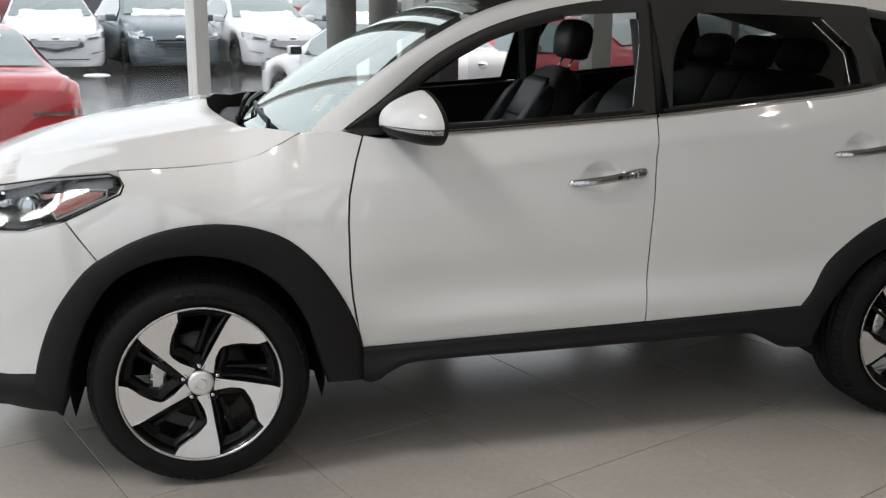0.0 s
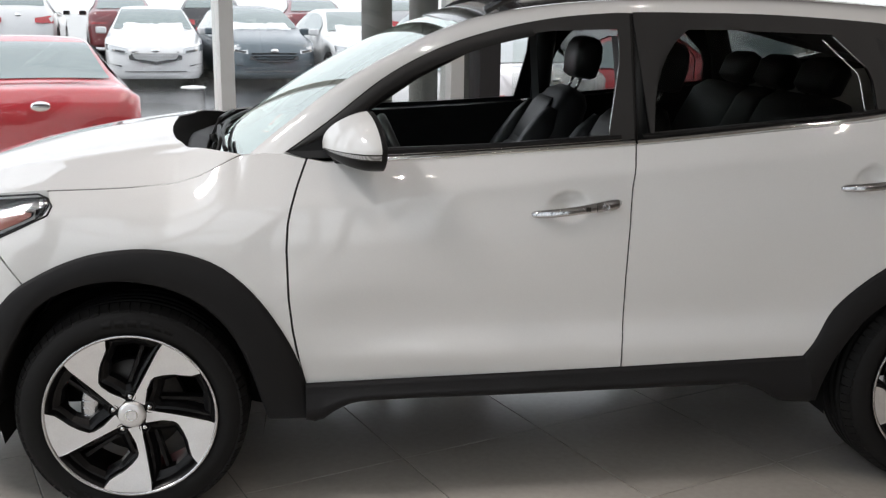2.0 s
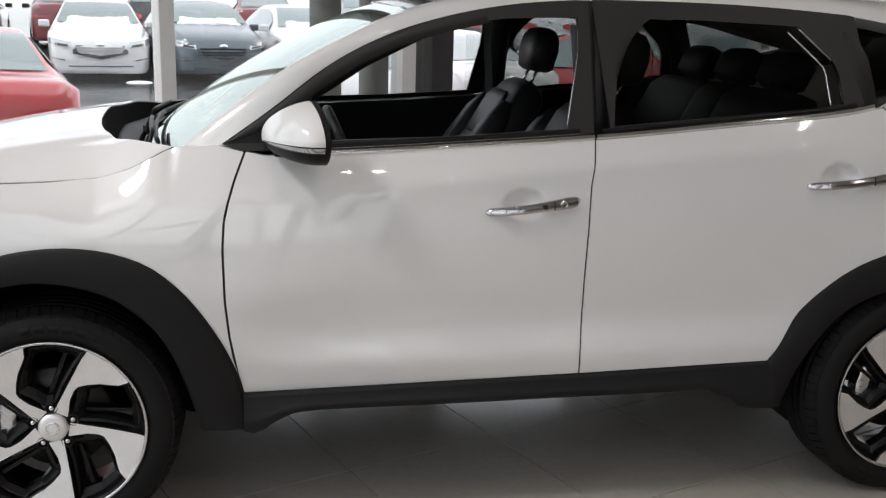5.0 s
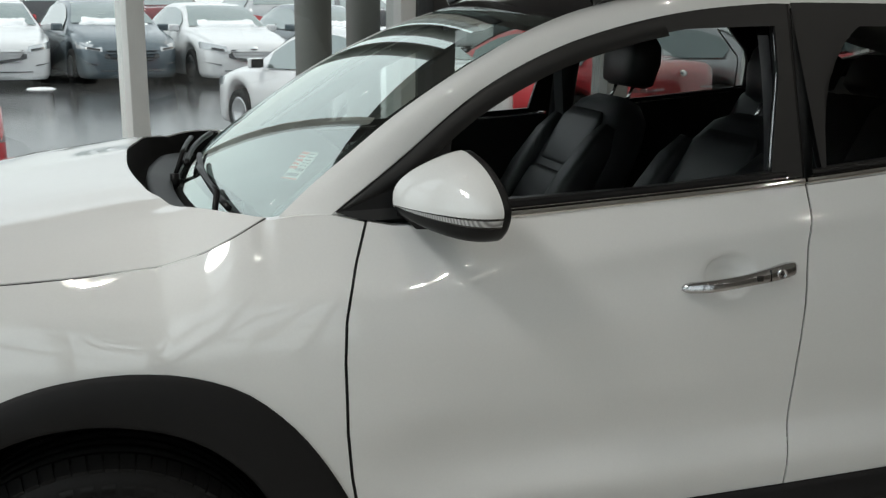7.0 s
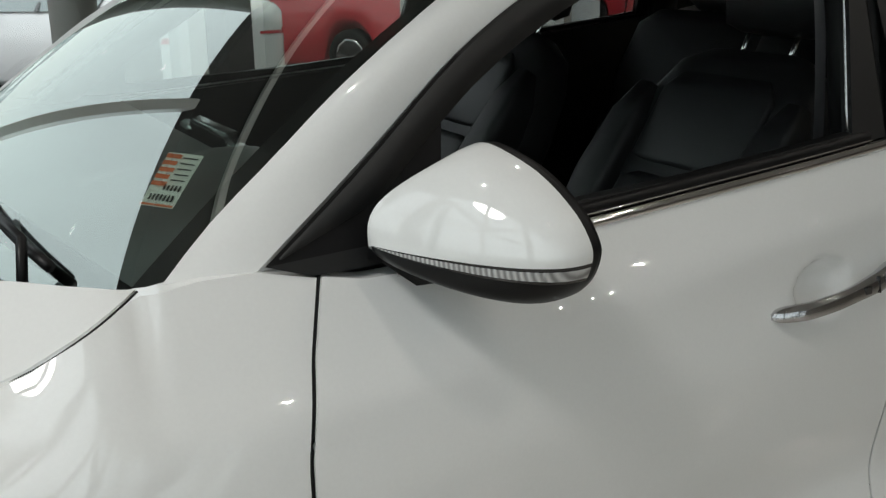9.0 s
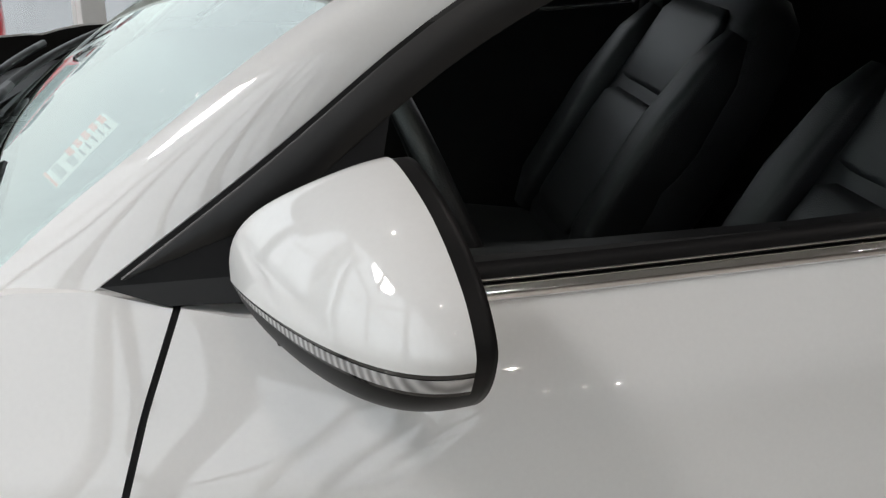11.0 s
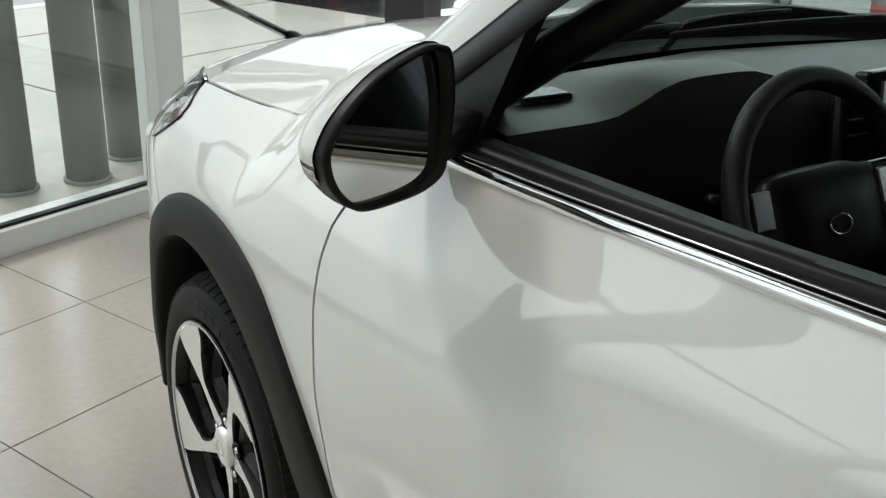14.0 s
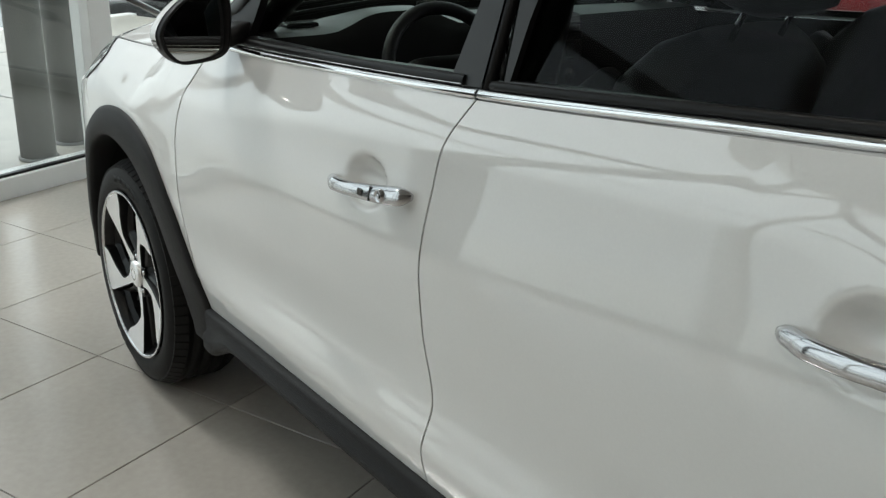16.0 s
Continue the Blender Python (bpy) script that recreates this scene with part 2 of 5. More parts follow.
# ---- the car: front axle at x = 0, its left side towards -y ----
STATIONS = {
    -0.90: ((0.3, 0.45, 0.6, 0.7, 0.8, 0.88, 0.96, 1, 1.04), (0.020, 0.050, 0.060, 0.060, 0.050, 0.040, 0.030, 0.020, 0.010)),
    -0.85: ((0.3, 0.45, 0.6, 0.7, 0.8, 0.88, 0.96, 1, 1.04), (0.401, 0.458, 0.494, 0.492, 0.480, 0.448, 0.406, 0.365, 0.314)),
    -0.70: ((0.3, 0.45, 0.6, 0.7, 0.8, 0.88, 0.96, 1, 1.04), (0.741, 0.778, 0.784, 0.782, 0.775, 0.758, 0.731, 0.700, 0.654)),
    -0.50: ((0.3, 0.45, 0.6, 0.7, 0.8, 0.88, 0.96, 1, 1.04), (0.861, 0.873, 0.874, 0.874, 0.872, 0.863, 0.836, 0.815, 0.774)),
    -0.30: ((0.3, 0.45, 0.6, 0.7, 0.8, 0.88, 0.96, 1, 1.04), (0.891, 0.903, 0.906, 0.909, 0.907, 0.898, 0.874, 0.850, 0.809)),
    0.0: ((0.3, 0.45, 0.6, 0.7, 0.8, 0.88, 0.96, 1.005, 1.045), (0.891, 0.908, 0.914, 0.920, 0.922, 0.918, 0.891, 0.853, 0.799)),
    0.30: ((0.3, 0.43, 0.58, 0.68, 0.79, 0.88, 0.975, 1.05, 1.12), (0.876, 0.893, 0.910, 0.919, 0.925, 0.922, 0.898, 0.857, 0.808)),
    0.50: ((0.3, 0.41, 0.54, 0.62, 0.76, 0.86, 0.983, 1.05, 1.128), (0.861, 0.875, 0.904, 0.914, 0.927, 0.925, 0.904, 0.866, 0.820)),
    0.90: ((0.3, 0.43, 0.525, 0.615, 0.755, 0.88, 0.985, 1.022, 1.15), (0.861, 0.878, 0.902, 0.886, 0.907, 0.914, 0.898, 0.890, 0.814)),
    1.56: ((0.3, 0.44, 0.523, 0.616, 0.758, 0.885, 1.045, 1.083, 1.18), (0.861, 0.880, 0.895, 0.874, 0.894, 0.904, 0.880, 0.8745, 0.806)),
    2.15: ((0.3, 0.46, 0.53, 0.63, 0.77, 0.90, 1.095, 1.135, 1.24), (0.861, 0.882, 0.897, 0.878, 0.898, 0.906, 0.880, 0.873, 0.800)),
    2.67: ((0.3, 0.46, 0.56, 0.66, 0.8, 0.95, 1.16, 1.22, 1.32), (0.881, 0.908, 0.917, 0.919, 0.920, 0.916, 0.872, 0.835, 0.778)),
    3.20: ((0.3, 0.46, 0.56, 0.66, 0.8, 0.95, 1.16, 1.22, 1.4), (0.861, 0.888, 0.895, 0.893, 0.895, 0.886, 0.847, 0.815, 0.716)),
    3.45: ((0.3, 0.46, 0.56, 0.66, 0.8, 0.95, 1.16, 1.22, 1.4), (0.721, 0.758, 0.775, 0.783, 0.780, 0.766, 0.722, 0.690, 0.596)),
    3.58: ((0.3, 0.46, 0.56, 0.66, 0.8, 0.95, 1.16, 1.22, 1.4), (0.100, 0.150, 0.200, 0.200, 0.200, 0.200, 0.150, 0.120, 0.100)),
}
SX = sorted(STATIONS)
SZ = np.array([STATIONS[x][0] for x in SX])
SW = np.array([STATIONS[x][1] for x in SX])


XS = np.arange(-0.9, 3.581, 0.002)
XZ = np.stack([np.interp(XS, SX, SZ[:, k]) for k in range(9)], 1)
XW = np.stack([pchip(SX, SW[:, k], XS) for k in range(9)], 1)


def half_width(x, z):
    """How far the body's side stands from the middle plane."""
    i = min(len(XS) - 1, max(0, int(round((x + 0.9) / 0.002))))
    return float(pchip(XZ[i], XW[i], z))


BELT = ((0.474, 1.144), (0.545, 1.128), (0.775, 1.135), (1.133, 1.154), (1.577, 1.183), (2.023, 1.224), (2.394, 1.262), (2.52, 1.287), (2.63, 1.334))
GAP_A = ((0.529, 0.428), (0.513, 0.502), (0.495, 0.609), (0.485, 0.714), (0.482, 0.868), (0.487, 0.945), (0.497, 0.99), (0.515, 1.05), (0.545, 1.128))
GAP_B = ((1.547, 0.453), (1.543, 0.525), (1.548, 0.612), (1.547, 0.665), (1.543, 0.75), (1.543, 0.87), (1.548, 0.967), (1.554, 1.044), (1.561, 1.083), (1.568, 1.125), (1.577, 1.166))
GAP_C = ((2.56, 0.842), (2.586, 0.921), (2.598, 1.01), (2.597, 1.098), (2.574, 1.214), (2.52, 1.270))
ARCH_F = ((-0.498, 0.413), (-0.468, 0.517), (-0.419, 0.623), (-0.328, 0.742), (-0.242, 0.80), (-0.157, 0.84), (-0.072, 0.865), (0.02, 0.876), (0.099, 0.875), (0.185, 0.861), (0.280, 0.824), (0.358, 0.76), (0.420, 0.682), (0.480, 0.578), (0.521, 0.475), (0.529, 0.428))
ARCH_F_IN = ((-0.416, 0.281), (-0.383, 0.456), (-0.322, 0.598), (-0.249, 0.702), (-0.145, 0.759), (-0.026, 0.78), (0.094, 0.765), (0.197, 0.722), (0.284, 0.643), (0.336, 0.554), (0.370, 0.455), (0.404, 0.324))
ARCH_R = ((2.171, 0.472), (2.218, 0.567), (2.278, 0.655), (2.377, 0.751), (2.48, 0.808), (2.625, 0.848), (2.76, 0.845), (2.88, 0.80), (3.0, 0.70), (3.08, 0.58), (3.12, 0.45))
ARCH_R_IN = ((2.235, 0.311), (2.267, 0.433), (2.312, 0.533), (2.39, 0.621), (2.493, 0.687), (2.64, 0.723), (2.76, 0.715), (2.87, 0.66), (2.95, 0.57), (3.0, 0.46), (3.03, 0.33))
HOOD_EDGE = ((-0.560, 0.686, 0.981), (-0.400, 0.760, 1.017), (-0.219, 0.817, 1.037), (-0.100, 0.810, 1.039), (0.000, 0.799, 1.041), (0.140, 0.784, 1.050), (0.220, 0.799, 1.076), (0.280, 0.808, 1.107), (0.320, 0.800, 1.128), (0.347, 0.779, 1.138))

car = thing("suv", "white compact SUV with black arch cladding, parked on the showroom floor", "car")


def both(make):
    """Builds a part on the car's left (side -1) and right (side 1)."""
    return [make(-1), make(1)]


def skin(g, side, inset=0.0):
    """A flat (x, z) patch laid on the car's side."""
    return np.array([[(p[0], side * (half_width(p[0], p[1]) - inset), p[1]) for p in row] for row in g])


def shrink(pts, d):
    """Draws a closed loop of boundaries inward by about d."""
    return [(x + d[0], z + d[1]) for x, z in pts]


G = 0.0034


def tuck(x, z):
    """How far the wing's crown leans in to meet the bonnet's edge."""
    if x > 0.36:
        return 0.0
    ye, ze = (float(np.interp(x, [p[0] for p in HOOD_EDGE], [p[k] for p in HOOD_EDGE])) for k in (1, 2))
    d = half_width(x, ze) - ye - 0.002
    return d * max(0.0, 1 - max(0.0, ze - z) / 0.16) ** 1.6 * min(1.0, (0.36 - x) / 0.03)


def panel(name, bot, right, top, left, nu, nv, mat=PAINT, label=""):
    def make(side):
        g = coons(bot, right, top, left, nu, nv)
        k = skin(g, side)
        if name == "front_wing":
            for row in k:
                for p in row:
                    p[1] -= side * tuck(p[0], p[2])
        if "door" in name:
            cx, cz = (1.350, 0.984) if name == "front_door" else (2.352, 1.060)
            for row in k:
                for p in row:
                    q = ((p[0] - cx) / 0.066) ** 2 + ((p[2] - cz) / 0.047) ** 2
                    if q < 1:
                        p[1] -= side * 0.034 * (1 - q) ** 0.8
        return sheet(name, k, mat, car, label, flip=side > 0, skirt=np.array((0, -side * 0.03, 0)))
    return both(make)


def belt_between(a, b, n=10, dz=0.0):
    bx, bz = zip(*BELT)
    return [(x, float(pchip(bx, bz, x)) + dz) for x in np.linspace(a, b, n)]


# front wing: arch below, bonnet line above, lamp and bumper ahead
hx, hz = [p[0] for p in HOOD_EDGE], [p[2] for p in HOOD_EDGE]
wing_top = [(x, float(np.interp(x, hx, hz)) - 0.004) for x in np.linspace(-0.215, 0.345, 24)] + [(0.41, 1.142), (0.474, 1.142), (0.545 - G, 1.127)]
panel("front_wing", [(-0.285, 0.773)] + [p for p in ARCH_F[4:-1]] + [(0.527 - G, 0.430)], shrink(GAP_A, (-G, 0)), wing_top,
      [(-0.285, 0.773), (-0.325, 0.83), (-0.372, 0.897), (-0.30, 0.93), (-0.222, 0.970), (-0.205, 0.995), (-0.215, 1.034)], 60, 40)
panel("front_door", resample([(0.531, 0.4305), (1.546, 0.4545)], 20), shrink(GAP_B, (-0.0024, 0)), [(0.545 + G, 1.122), (0.60, 1.1125)] + belt_between(0.64, 1.577 - G, 14, -0.0175), shrink(GAP_A, (G, 0)), 110, 100)
panel("rear_door", resample([(1.549, 0.4545), (2.168, 0.4735)], 20), [(2.168, 0.4735)] + [p for p in ARCH_R[1:5]] + [(2.558 - G, 0.836)] + shrink(GAP_C, (-G, 0)), belt_between(1.577 + G, 2.515, 14, -0.0175), shrink(GAP_B, (0.0024, 0)), 110, 100)
panel("rear_quarter", [(2.562 + G, 0.838), (2.625, 0.85)] + [p for p in ARCH_R[6:]], [(3.12, 0.45), (3.45, 0.50), (3.47, 0.9), (3.40, 1.30), (3.34, 1.46)], [(2.525, 1.289), (2.63, 1.336), (2.8, 1.39), (3.0, 1.43), (3.34, 1.46)], shrink(GAP_C, (G, 0)), 40, 40)
panel("front_bumper", [(-0.895, 0.42), (-0.75, 0.41), (-0.6, 0.408), (-0.498, 0.413)], [p for p in ARCH_F[:4]] + [(-0.288, 0.770), (-0.33, 0.828), (-0.376, 0.893)], [(-0.895, 0.80), (-0.8, 0.83), (-0.6, 0.86), (-0.5, 0.86), (-0.376, 0.893)], [(-0.895, 0.42), (-0.897, 0.6), (-0.895, 0.80)], 30, 24)


# black strips laid in the shut lines to paint the shade of the gaps
def shut_line(pts):
    def make(side):
        return tube("gap_shade", [(x, side * (half_width(x, z) - 0.0095), z) for x, z in resample(pts, 60)], 0.0066, SATIN, car, sides=6)
    return both(make)


for pts in (GAP_A, GAP_B, GAP_C):
    shut_line(pts)


def wheel_house(side):
    """Dark arched liner round a wheel, closed towards the middle of the car."""
    for x0 in (0.0, 2.67):
        arc = [(x0 + 0.405 * math.cos(a), 0.352 + 0.405 * math.sin(a)) for a in np.linspace(-0.25, math.pi + 0.25, 28)]
        rows = [[(x, side * y, z) for x, z in arc] for y in (0.86, 0.60)]
        rows += [[(x0 + (x - x0) * k, side * 0.60, 0.352 + (z - 0.352) * k) for x, z in arc] for k in (0.6, 0.1)]
        sheet("wheel_house", np.array(rows), DARK, car, flip=side > 0)


both(wheel_house)


# dark lining behind the outer skin, which also trims the doors inside
def lining(side):
    g = coons([(0.56, 0.40), (2.3, 0.44)], [(2.3, 0.44), (2.5, 0.80), (2.5, 1.28)], belt_between(0.56, 2.5, 20, -0.012), [(0.56, 0.40), (0.56, 1.12)], 30, 16)
    return sheet("door_lining", skin(g, side, 0.05), DASH, car, flip=side > 0)


both(lining)


def under_lining(side):
    g = coons([(-0.45, 0.86), (0.0, 0.905), (0.45, 0.86), (0.6, 0.40)], [(0.6, 0.40), (0.6, 1.10)], [(-0.45, 0.95), (0.0, 1.02), (0.30, 1.08), (0.6, 1.10)], [(-0.45, 0.86), (-0.45, 0.95)], 20, 8)
    return sheet("wing_lining", skin(g, side, 0.045), DARK, car, flip=side > 0)


both(under_lining)


# arch cladding: outer lip on the skin, rolled edge, then back into the wheel house
def cladding(name, outer, inner, n=44):
    def make(side):
        o, i = curve(outer, n), curve(inner, n)
        rows = []
        for s, out in ((-0.006, -0.01), (0.0, 0.006), (0.10, 0.013), (0.5, 0.018), (0.9, 0.016), (0.97, 0.012), (1.0, 0.0), (1.0, -0.06), (1.02, -0.30)):
            row = []
            for a, b in zip(o, i):
                p = a + (b - a) * s
                row.append((p[0], side * (half_width(p[0], max(p[1], 0.34)) + out), p[1]))
            rows.append(row)
        return sheet(name, np.array(rows), CLAD, car, flip=side < 0)
    return both(make)


cladding("front_arch_cladding", ((-0.50, 0.36),) + ARCH_F[:-1] + ((0.53, 0.425), (0.545, 0.36), (0.56, 0.312)), ((-0.425, 0.27),) + ARCH_F_IN[1:-1] + ((0.39, 0.38), (0.41, 0.314)))
cladding("rear_arch_cladding", ((2.11, 0.318), (2.15, 0.40)) + ARCH_R, ((2.235, 0.311),) + ARCH_R_IN)


def sill(side):
    zb = ((0.53, 0.312), (0.565, 0.306), (0.617, 0.337), (0.686, 0.366), (0.80, 0.372), (1.141, 0.374), (1.6, 0.380), (1.948, 0.384), (2.02, 0.362), (2.106, 0.318), (2.2, 0.312))
    rows = []
    for x in np.linspace(0.53, 2.2, 60):
        zt, b = np.interp(x, (0.53, 1.546, 2.2), (0.4275, 0.451, 0.4725)), float(pchip(*zip(*zb), x))
        w = half_width(x, 0.46)
        rows.append([(x, side * (w - 0.03), zt), (x, side * (w + 0.006), zt - 0.001), (x, side * (w + 0.012), zt - 0.012), (x, side * (w + 0.009), zt + (b - zt) * 0.50), (x, side * (w + 0.020), zt + (b - zt) * 0.60),
                     (x, side * (w + 0.021), b + 0.012), (x, side * (w + 0.010), b), (x, side * (w - 0.10), b - 0.005), (x, side * 0.55, b - 0.02)])
    return sheet("sill_cladding", np.array(rows), CLAD, car, flip=side > 0)


both(sill)


def lower_front(side):
    rows = []
    for x in np.linspace(-0.89, -0.43, 20):
        zt = np.interp(x, (-0.89, -0.6, -0.43), (0.42, 0.408, 0.40))
        b = np.interp(x, (-0.89, -0.6, -0.43), (0.26, 0.29, 0.27))
        rows.append([(x, side * (half_width(x, 0.42) - 0.01), zt + 0.004), (x, side * (half_width(x, 0.42) + 0.004), zt), (x, side * (half_width(x, 0.36) + 0.006), (zt + b) / 2), (x, side * (half_width(x, 0.3) - 0.02), b), (x, side * max(0.0, half_width(x, 0.3) - 0.25), b - 0.01)])
    return sheet("lower_bumper_cladding", np.array(rows), CLAD, car, flip=side > 0)


both(lower_front)
boxed("underbody", (1.4, 0, 0.33), (3.9, 1.15, 0.14), DARK, car, 0.03)
boxed("engine_bay", (-0.28, 0, 0.62), (0.95, 0.98, 0.55), DARK, car, 0.05)
boxed("boot_block", (2.98, 0, 0.62), (0.8, 1.0, 0.6), DARK, car, 0.05)

# bonnet
CROWN = ((-0.88, 0.908), (-0.84, 0.953), (-0.76, 0.990), (-0.54, 1.063), (-0.3, 1.118), (-0.1, 1.158), (0.08, 1.193), (0.36, 1.223))


BONNET_REAR = ((0.0, 0.060), (0.16, 0.062), (0.44, 0.084), (0.64, 0.115), (0.71, 0.138), (0.76, 0.155), (0.80, 0.173), (0.85, 0.208), (0.89, 0.243), (0.95, 0.304), (1.0, 0.346))
REAR_DROP = ((0.0, 0.012), (0.35, 0.026), (0.6, 0.016), (0.75, 0.011), (0.88, 0.001), (1.0, 0.0))


def bonnet_point(u, v):
    """u from the nose (0) to the screen (1), v across from -1 to 1."""
    a = abs(v)
    ex = [p[0] for p in HOOD_EDGE]
    xf, xr = -0.875 + 0.31 * a ** 2.4, float(pchip(*zip(*BONNET_REAR), a))
    x = xf + (xr - xf) * u
    ye, ze = float(np.interp(x, ex, [p[1] for p in HOOD_EDGE])), float(np.interp(x, ex, [p[2] for p in HOOD_EDGE]))
    if x < -0.56:
        ye, ze = 0.70 * math.sqrt(max(0.0, 1 - ((-0.56 - x) / 0.325) ** 2)), 0.985 - 0.16 * (-0.56 - x)
    zc = float(pchip(*zip(*CROWN), x))
    y = v * (ye - 0.003)
    g = 1 - a ** (3.2 + 0.5 * u ** 3)
    crease = 0.005 * math.exp(-((a - 0.74) / 0.05) ** 2) * min(1, 2 * u)
    corner = 0.015 * u ** 5 * math.cos(math.pi / 2 * (a - 0.88) / 0.12) ** 2 if 0.76 < a < 1 else 0.0
    return (x, y, ze + (zc - ze) * g + crease + corner - float(pchip(*zip(*REAR_DROP), a)) * u ** 4)


vs = np.concatenate([-np.linspace(1, 0.55, 40)[:-1], np.linspace(-0.55, 0.55, 19), np.linspace(0.55, 1, 40)[1:]])
sheet("bonnet", np.array([[bonnet_point(u, v) for v in vs] for u in np.linspace(0, 1, 52)]), PAINT, car, "white bonnet with a raised crease each side", flip=True, skirt=np.array((0, 0, -0.025)))

# thin black tube along the bonnet gap, standing in for its shade
def bonnet_gap_shade(side):
    return tube("bonnet_gap_shade", [(x, side * (y + 0.0005), z - 0.003) for x, y, z in curve(HOOD_EDGE[2:], 40)], 0.0016, SATIN, car, sides=6)


both(bonnet_gap_shade)

# screen pillar and roof side in body colour, between gutter and window line
C0 = ((0.474, 0.807, 1.142), (0.620, 0.775, 1.244), (0.794, 0.742, 1.374), (0.966, 0.713, 1.461), (1.139, 0.695, 1.516), (1.314, 0.685, 1.551), (1.492, 0.677, 1.569), (1.672, 0.672, 1.575), (2.041, 0.672, 1.572), (2.384, 0.673, 1.553), (2.556, 0.673, 1.533), (2.750, 0.679, 1.486), (3.050, 0.691, 1.416), (3.300, 0.677, 1.356))
C1 = ((0.355, 0.764, 1.140), (0.440, 0.741, 1.180), (0.530, 0.717, 1.233), (0.630, 0.694, 1.296), (0.730, 0.674, 1.359), (0.840, 0.648, 1.425), (0.950, 0.619, 1.484), (1.100, 0.585, 1.546), (1.300, 0.559, 1.591), (1.600, 0.546, 1.618), (2.100, 0.536, 1.625), (2.600, 0.536, 1.603), (3.000, 0.537, 1.563), (3.320, 0.533, 1.513))
PILLAR_IN = ((0.374, 0.784, 1.140), (0.440, 0.761, 1.195), (0.530, 0.747, 1.263), (0.620, 0.730, 1.330), (0.730, 0.702, 1.397), (0.840, 0.668, 1.455), (0.950, 0.634, 1.506), (1.100, 0.592, 1.556), (1.300, 0.561, 1.594)) + C1[9:]
c0, c1, c1p = curve(C0, 70), curve(C1, 70), curve(PILLAR_IN, 70)


def roof_side(side):
    rows = []
    for s in np.linspace(0, 1, 9):
        bulge = 0.016 * math.sin(math.pi * s)
        row = []
        for a, b in zip(c0, c1p):
            k = bulge * min(1.0, max(0.0, (a[0] - 0.474) / 0.25)) ** 0.7
            row.append((a[0] + (b[0] - a[0]) * s - 0.2 * k, side * (a[1] + (b[1] - a[1]) * s + k * 0.6), a[2] + (b[2] - a[2]) * s + k * 0.8))
        rows.append(row)
    return sheet("roof_side", np.array(rows), PAINT, car, flip=side > 0, skirt=np.array((0, -side * 0.014, -0.03)))


both(roof_side)
k0 = int(np.argmin(np.abs(c1[:, 0] - 1.05)))
roof_rows = []
for p in c1[k0:]:
    roof_rows.append([(p[0] - 0.06 * (1 - v * v) * (1 if p[0] < 1.6 else 0), v * p[1], p[2] + 0.035 * (1 - v * v)) for v in np.linspace(-1, 1, 21)])
sheet("roof_panel", np.array(roof_rows), GLOSSBLACK, car, "gloss black panoramic glass roof", skirt=np.array((0, 0, -0.02)))
sheet("headliner", np.array(roof_rows) - np.array((0, 0, 0.04)), HEADLINER, car)


def rail(side):
    pts = curve([(1.12, side * 0.60, 1.575), (1.2, side * 0.592, 1.615), (1.4, side * 0.585, 1.645), (1.9, side * 0.575, 1.665), (2.5, side * 0.575, 1.655), (2.95, side * 0.57, 1.61), (3.05, side * 0.57, 1.575)], 30)
    return tube("roof_rail", pts, 0.014, GLOSSBLACK, car, sides=8)


both(rail)

# windscreen, with its black border, and the cowl under it
k1 = int(np.argmin(np.abs(c1p[:, 0] - 1.05)))
SCREEN_FIT = [np.polyfit(np.linspace(0, 1, k1 + 1), c1p[:k1 + 1, k], 3) for k in range(3)]


def screen_edge(s):
    return np.array([np.polyval(SCREEN_FIT[k], s) for k in range(3)])


def screen_point(s, v):
    e = screen_edge(s)
    b = 1 - v * v
    return (e[0] - (0.115 - 0.085 * s) * b, v * (e[1] - 0.008), e[2] + (0.02 + 0.015 * s) * b - 0.010)


sheet("windscreen", np.array([[screen_point(s, v) for v in np.linspace(-1, 1, 41)] for s in np.linspace(-0.1, 1, 32)]), GLASS_SCREEN, car, "green tinted laminated windscreen")
for lo, hi in ((-1.0, -0.93), (0.93, 1.0)):
    sheet("screen_border", np.array([[np.array(screen_point(s, v)) + (0.004, 0, -0.006) for v in np.linspace(lo, hi, 4)] for s in np.linspace(-0.1, 1, 28)]), GLOSSBLACK, car)
sheet("screen_border", np.array([[np.array(screen_point(s, v)) + (0.004, 0, -0.006) for v in np.linspace(-0.93, 0.93, 24)] for s in np.linspace(0.93, 1.0, 4)]), GLOSSBLACK, car)
sheet("screen_border", np.array([[np.array(screen_point(s, v)) + (0.004, 0, -0.006) for v in np.linspace(-0.93, 0.93, 24)] for s in np.linspace(-0.1, -0.055, 4)]), GLOSSBLACK, car)
cowl_rows = []
for v in np.linspace(-0.99, 0.99, 41):
    a, b = np.array(bonnet_point(1.0, v)), np.array(screen_point(-0.085, v))
    cowl_rows.append([a + (0.0015, 0, -0.004), a + (0.004, 0, -0.07), a + (b - a) * 0.4 + (0, 0, -0.085), a + (b - a) * 0.8 + (0, 0, -0.055), b + (0, 0, -0.012)])
sheet("cowl_panel", np.array(cowl_rows), DARK, car, "black plastic scuttle panel")
ridge = []
for v in np.linspace(-0.80, 0.80, 33):
    a, b = np.array(bonnet_point(1.0, v)), np.array(screen_point(-0.085, v))
    ridge.append([a + (b - a) * f + (0, 0, h) for f, h in ((0.30, -0.066), (0.34, -0.040), (0.44, -0.034), (0.80, -0.026))])
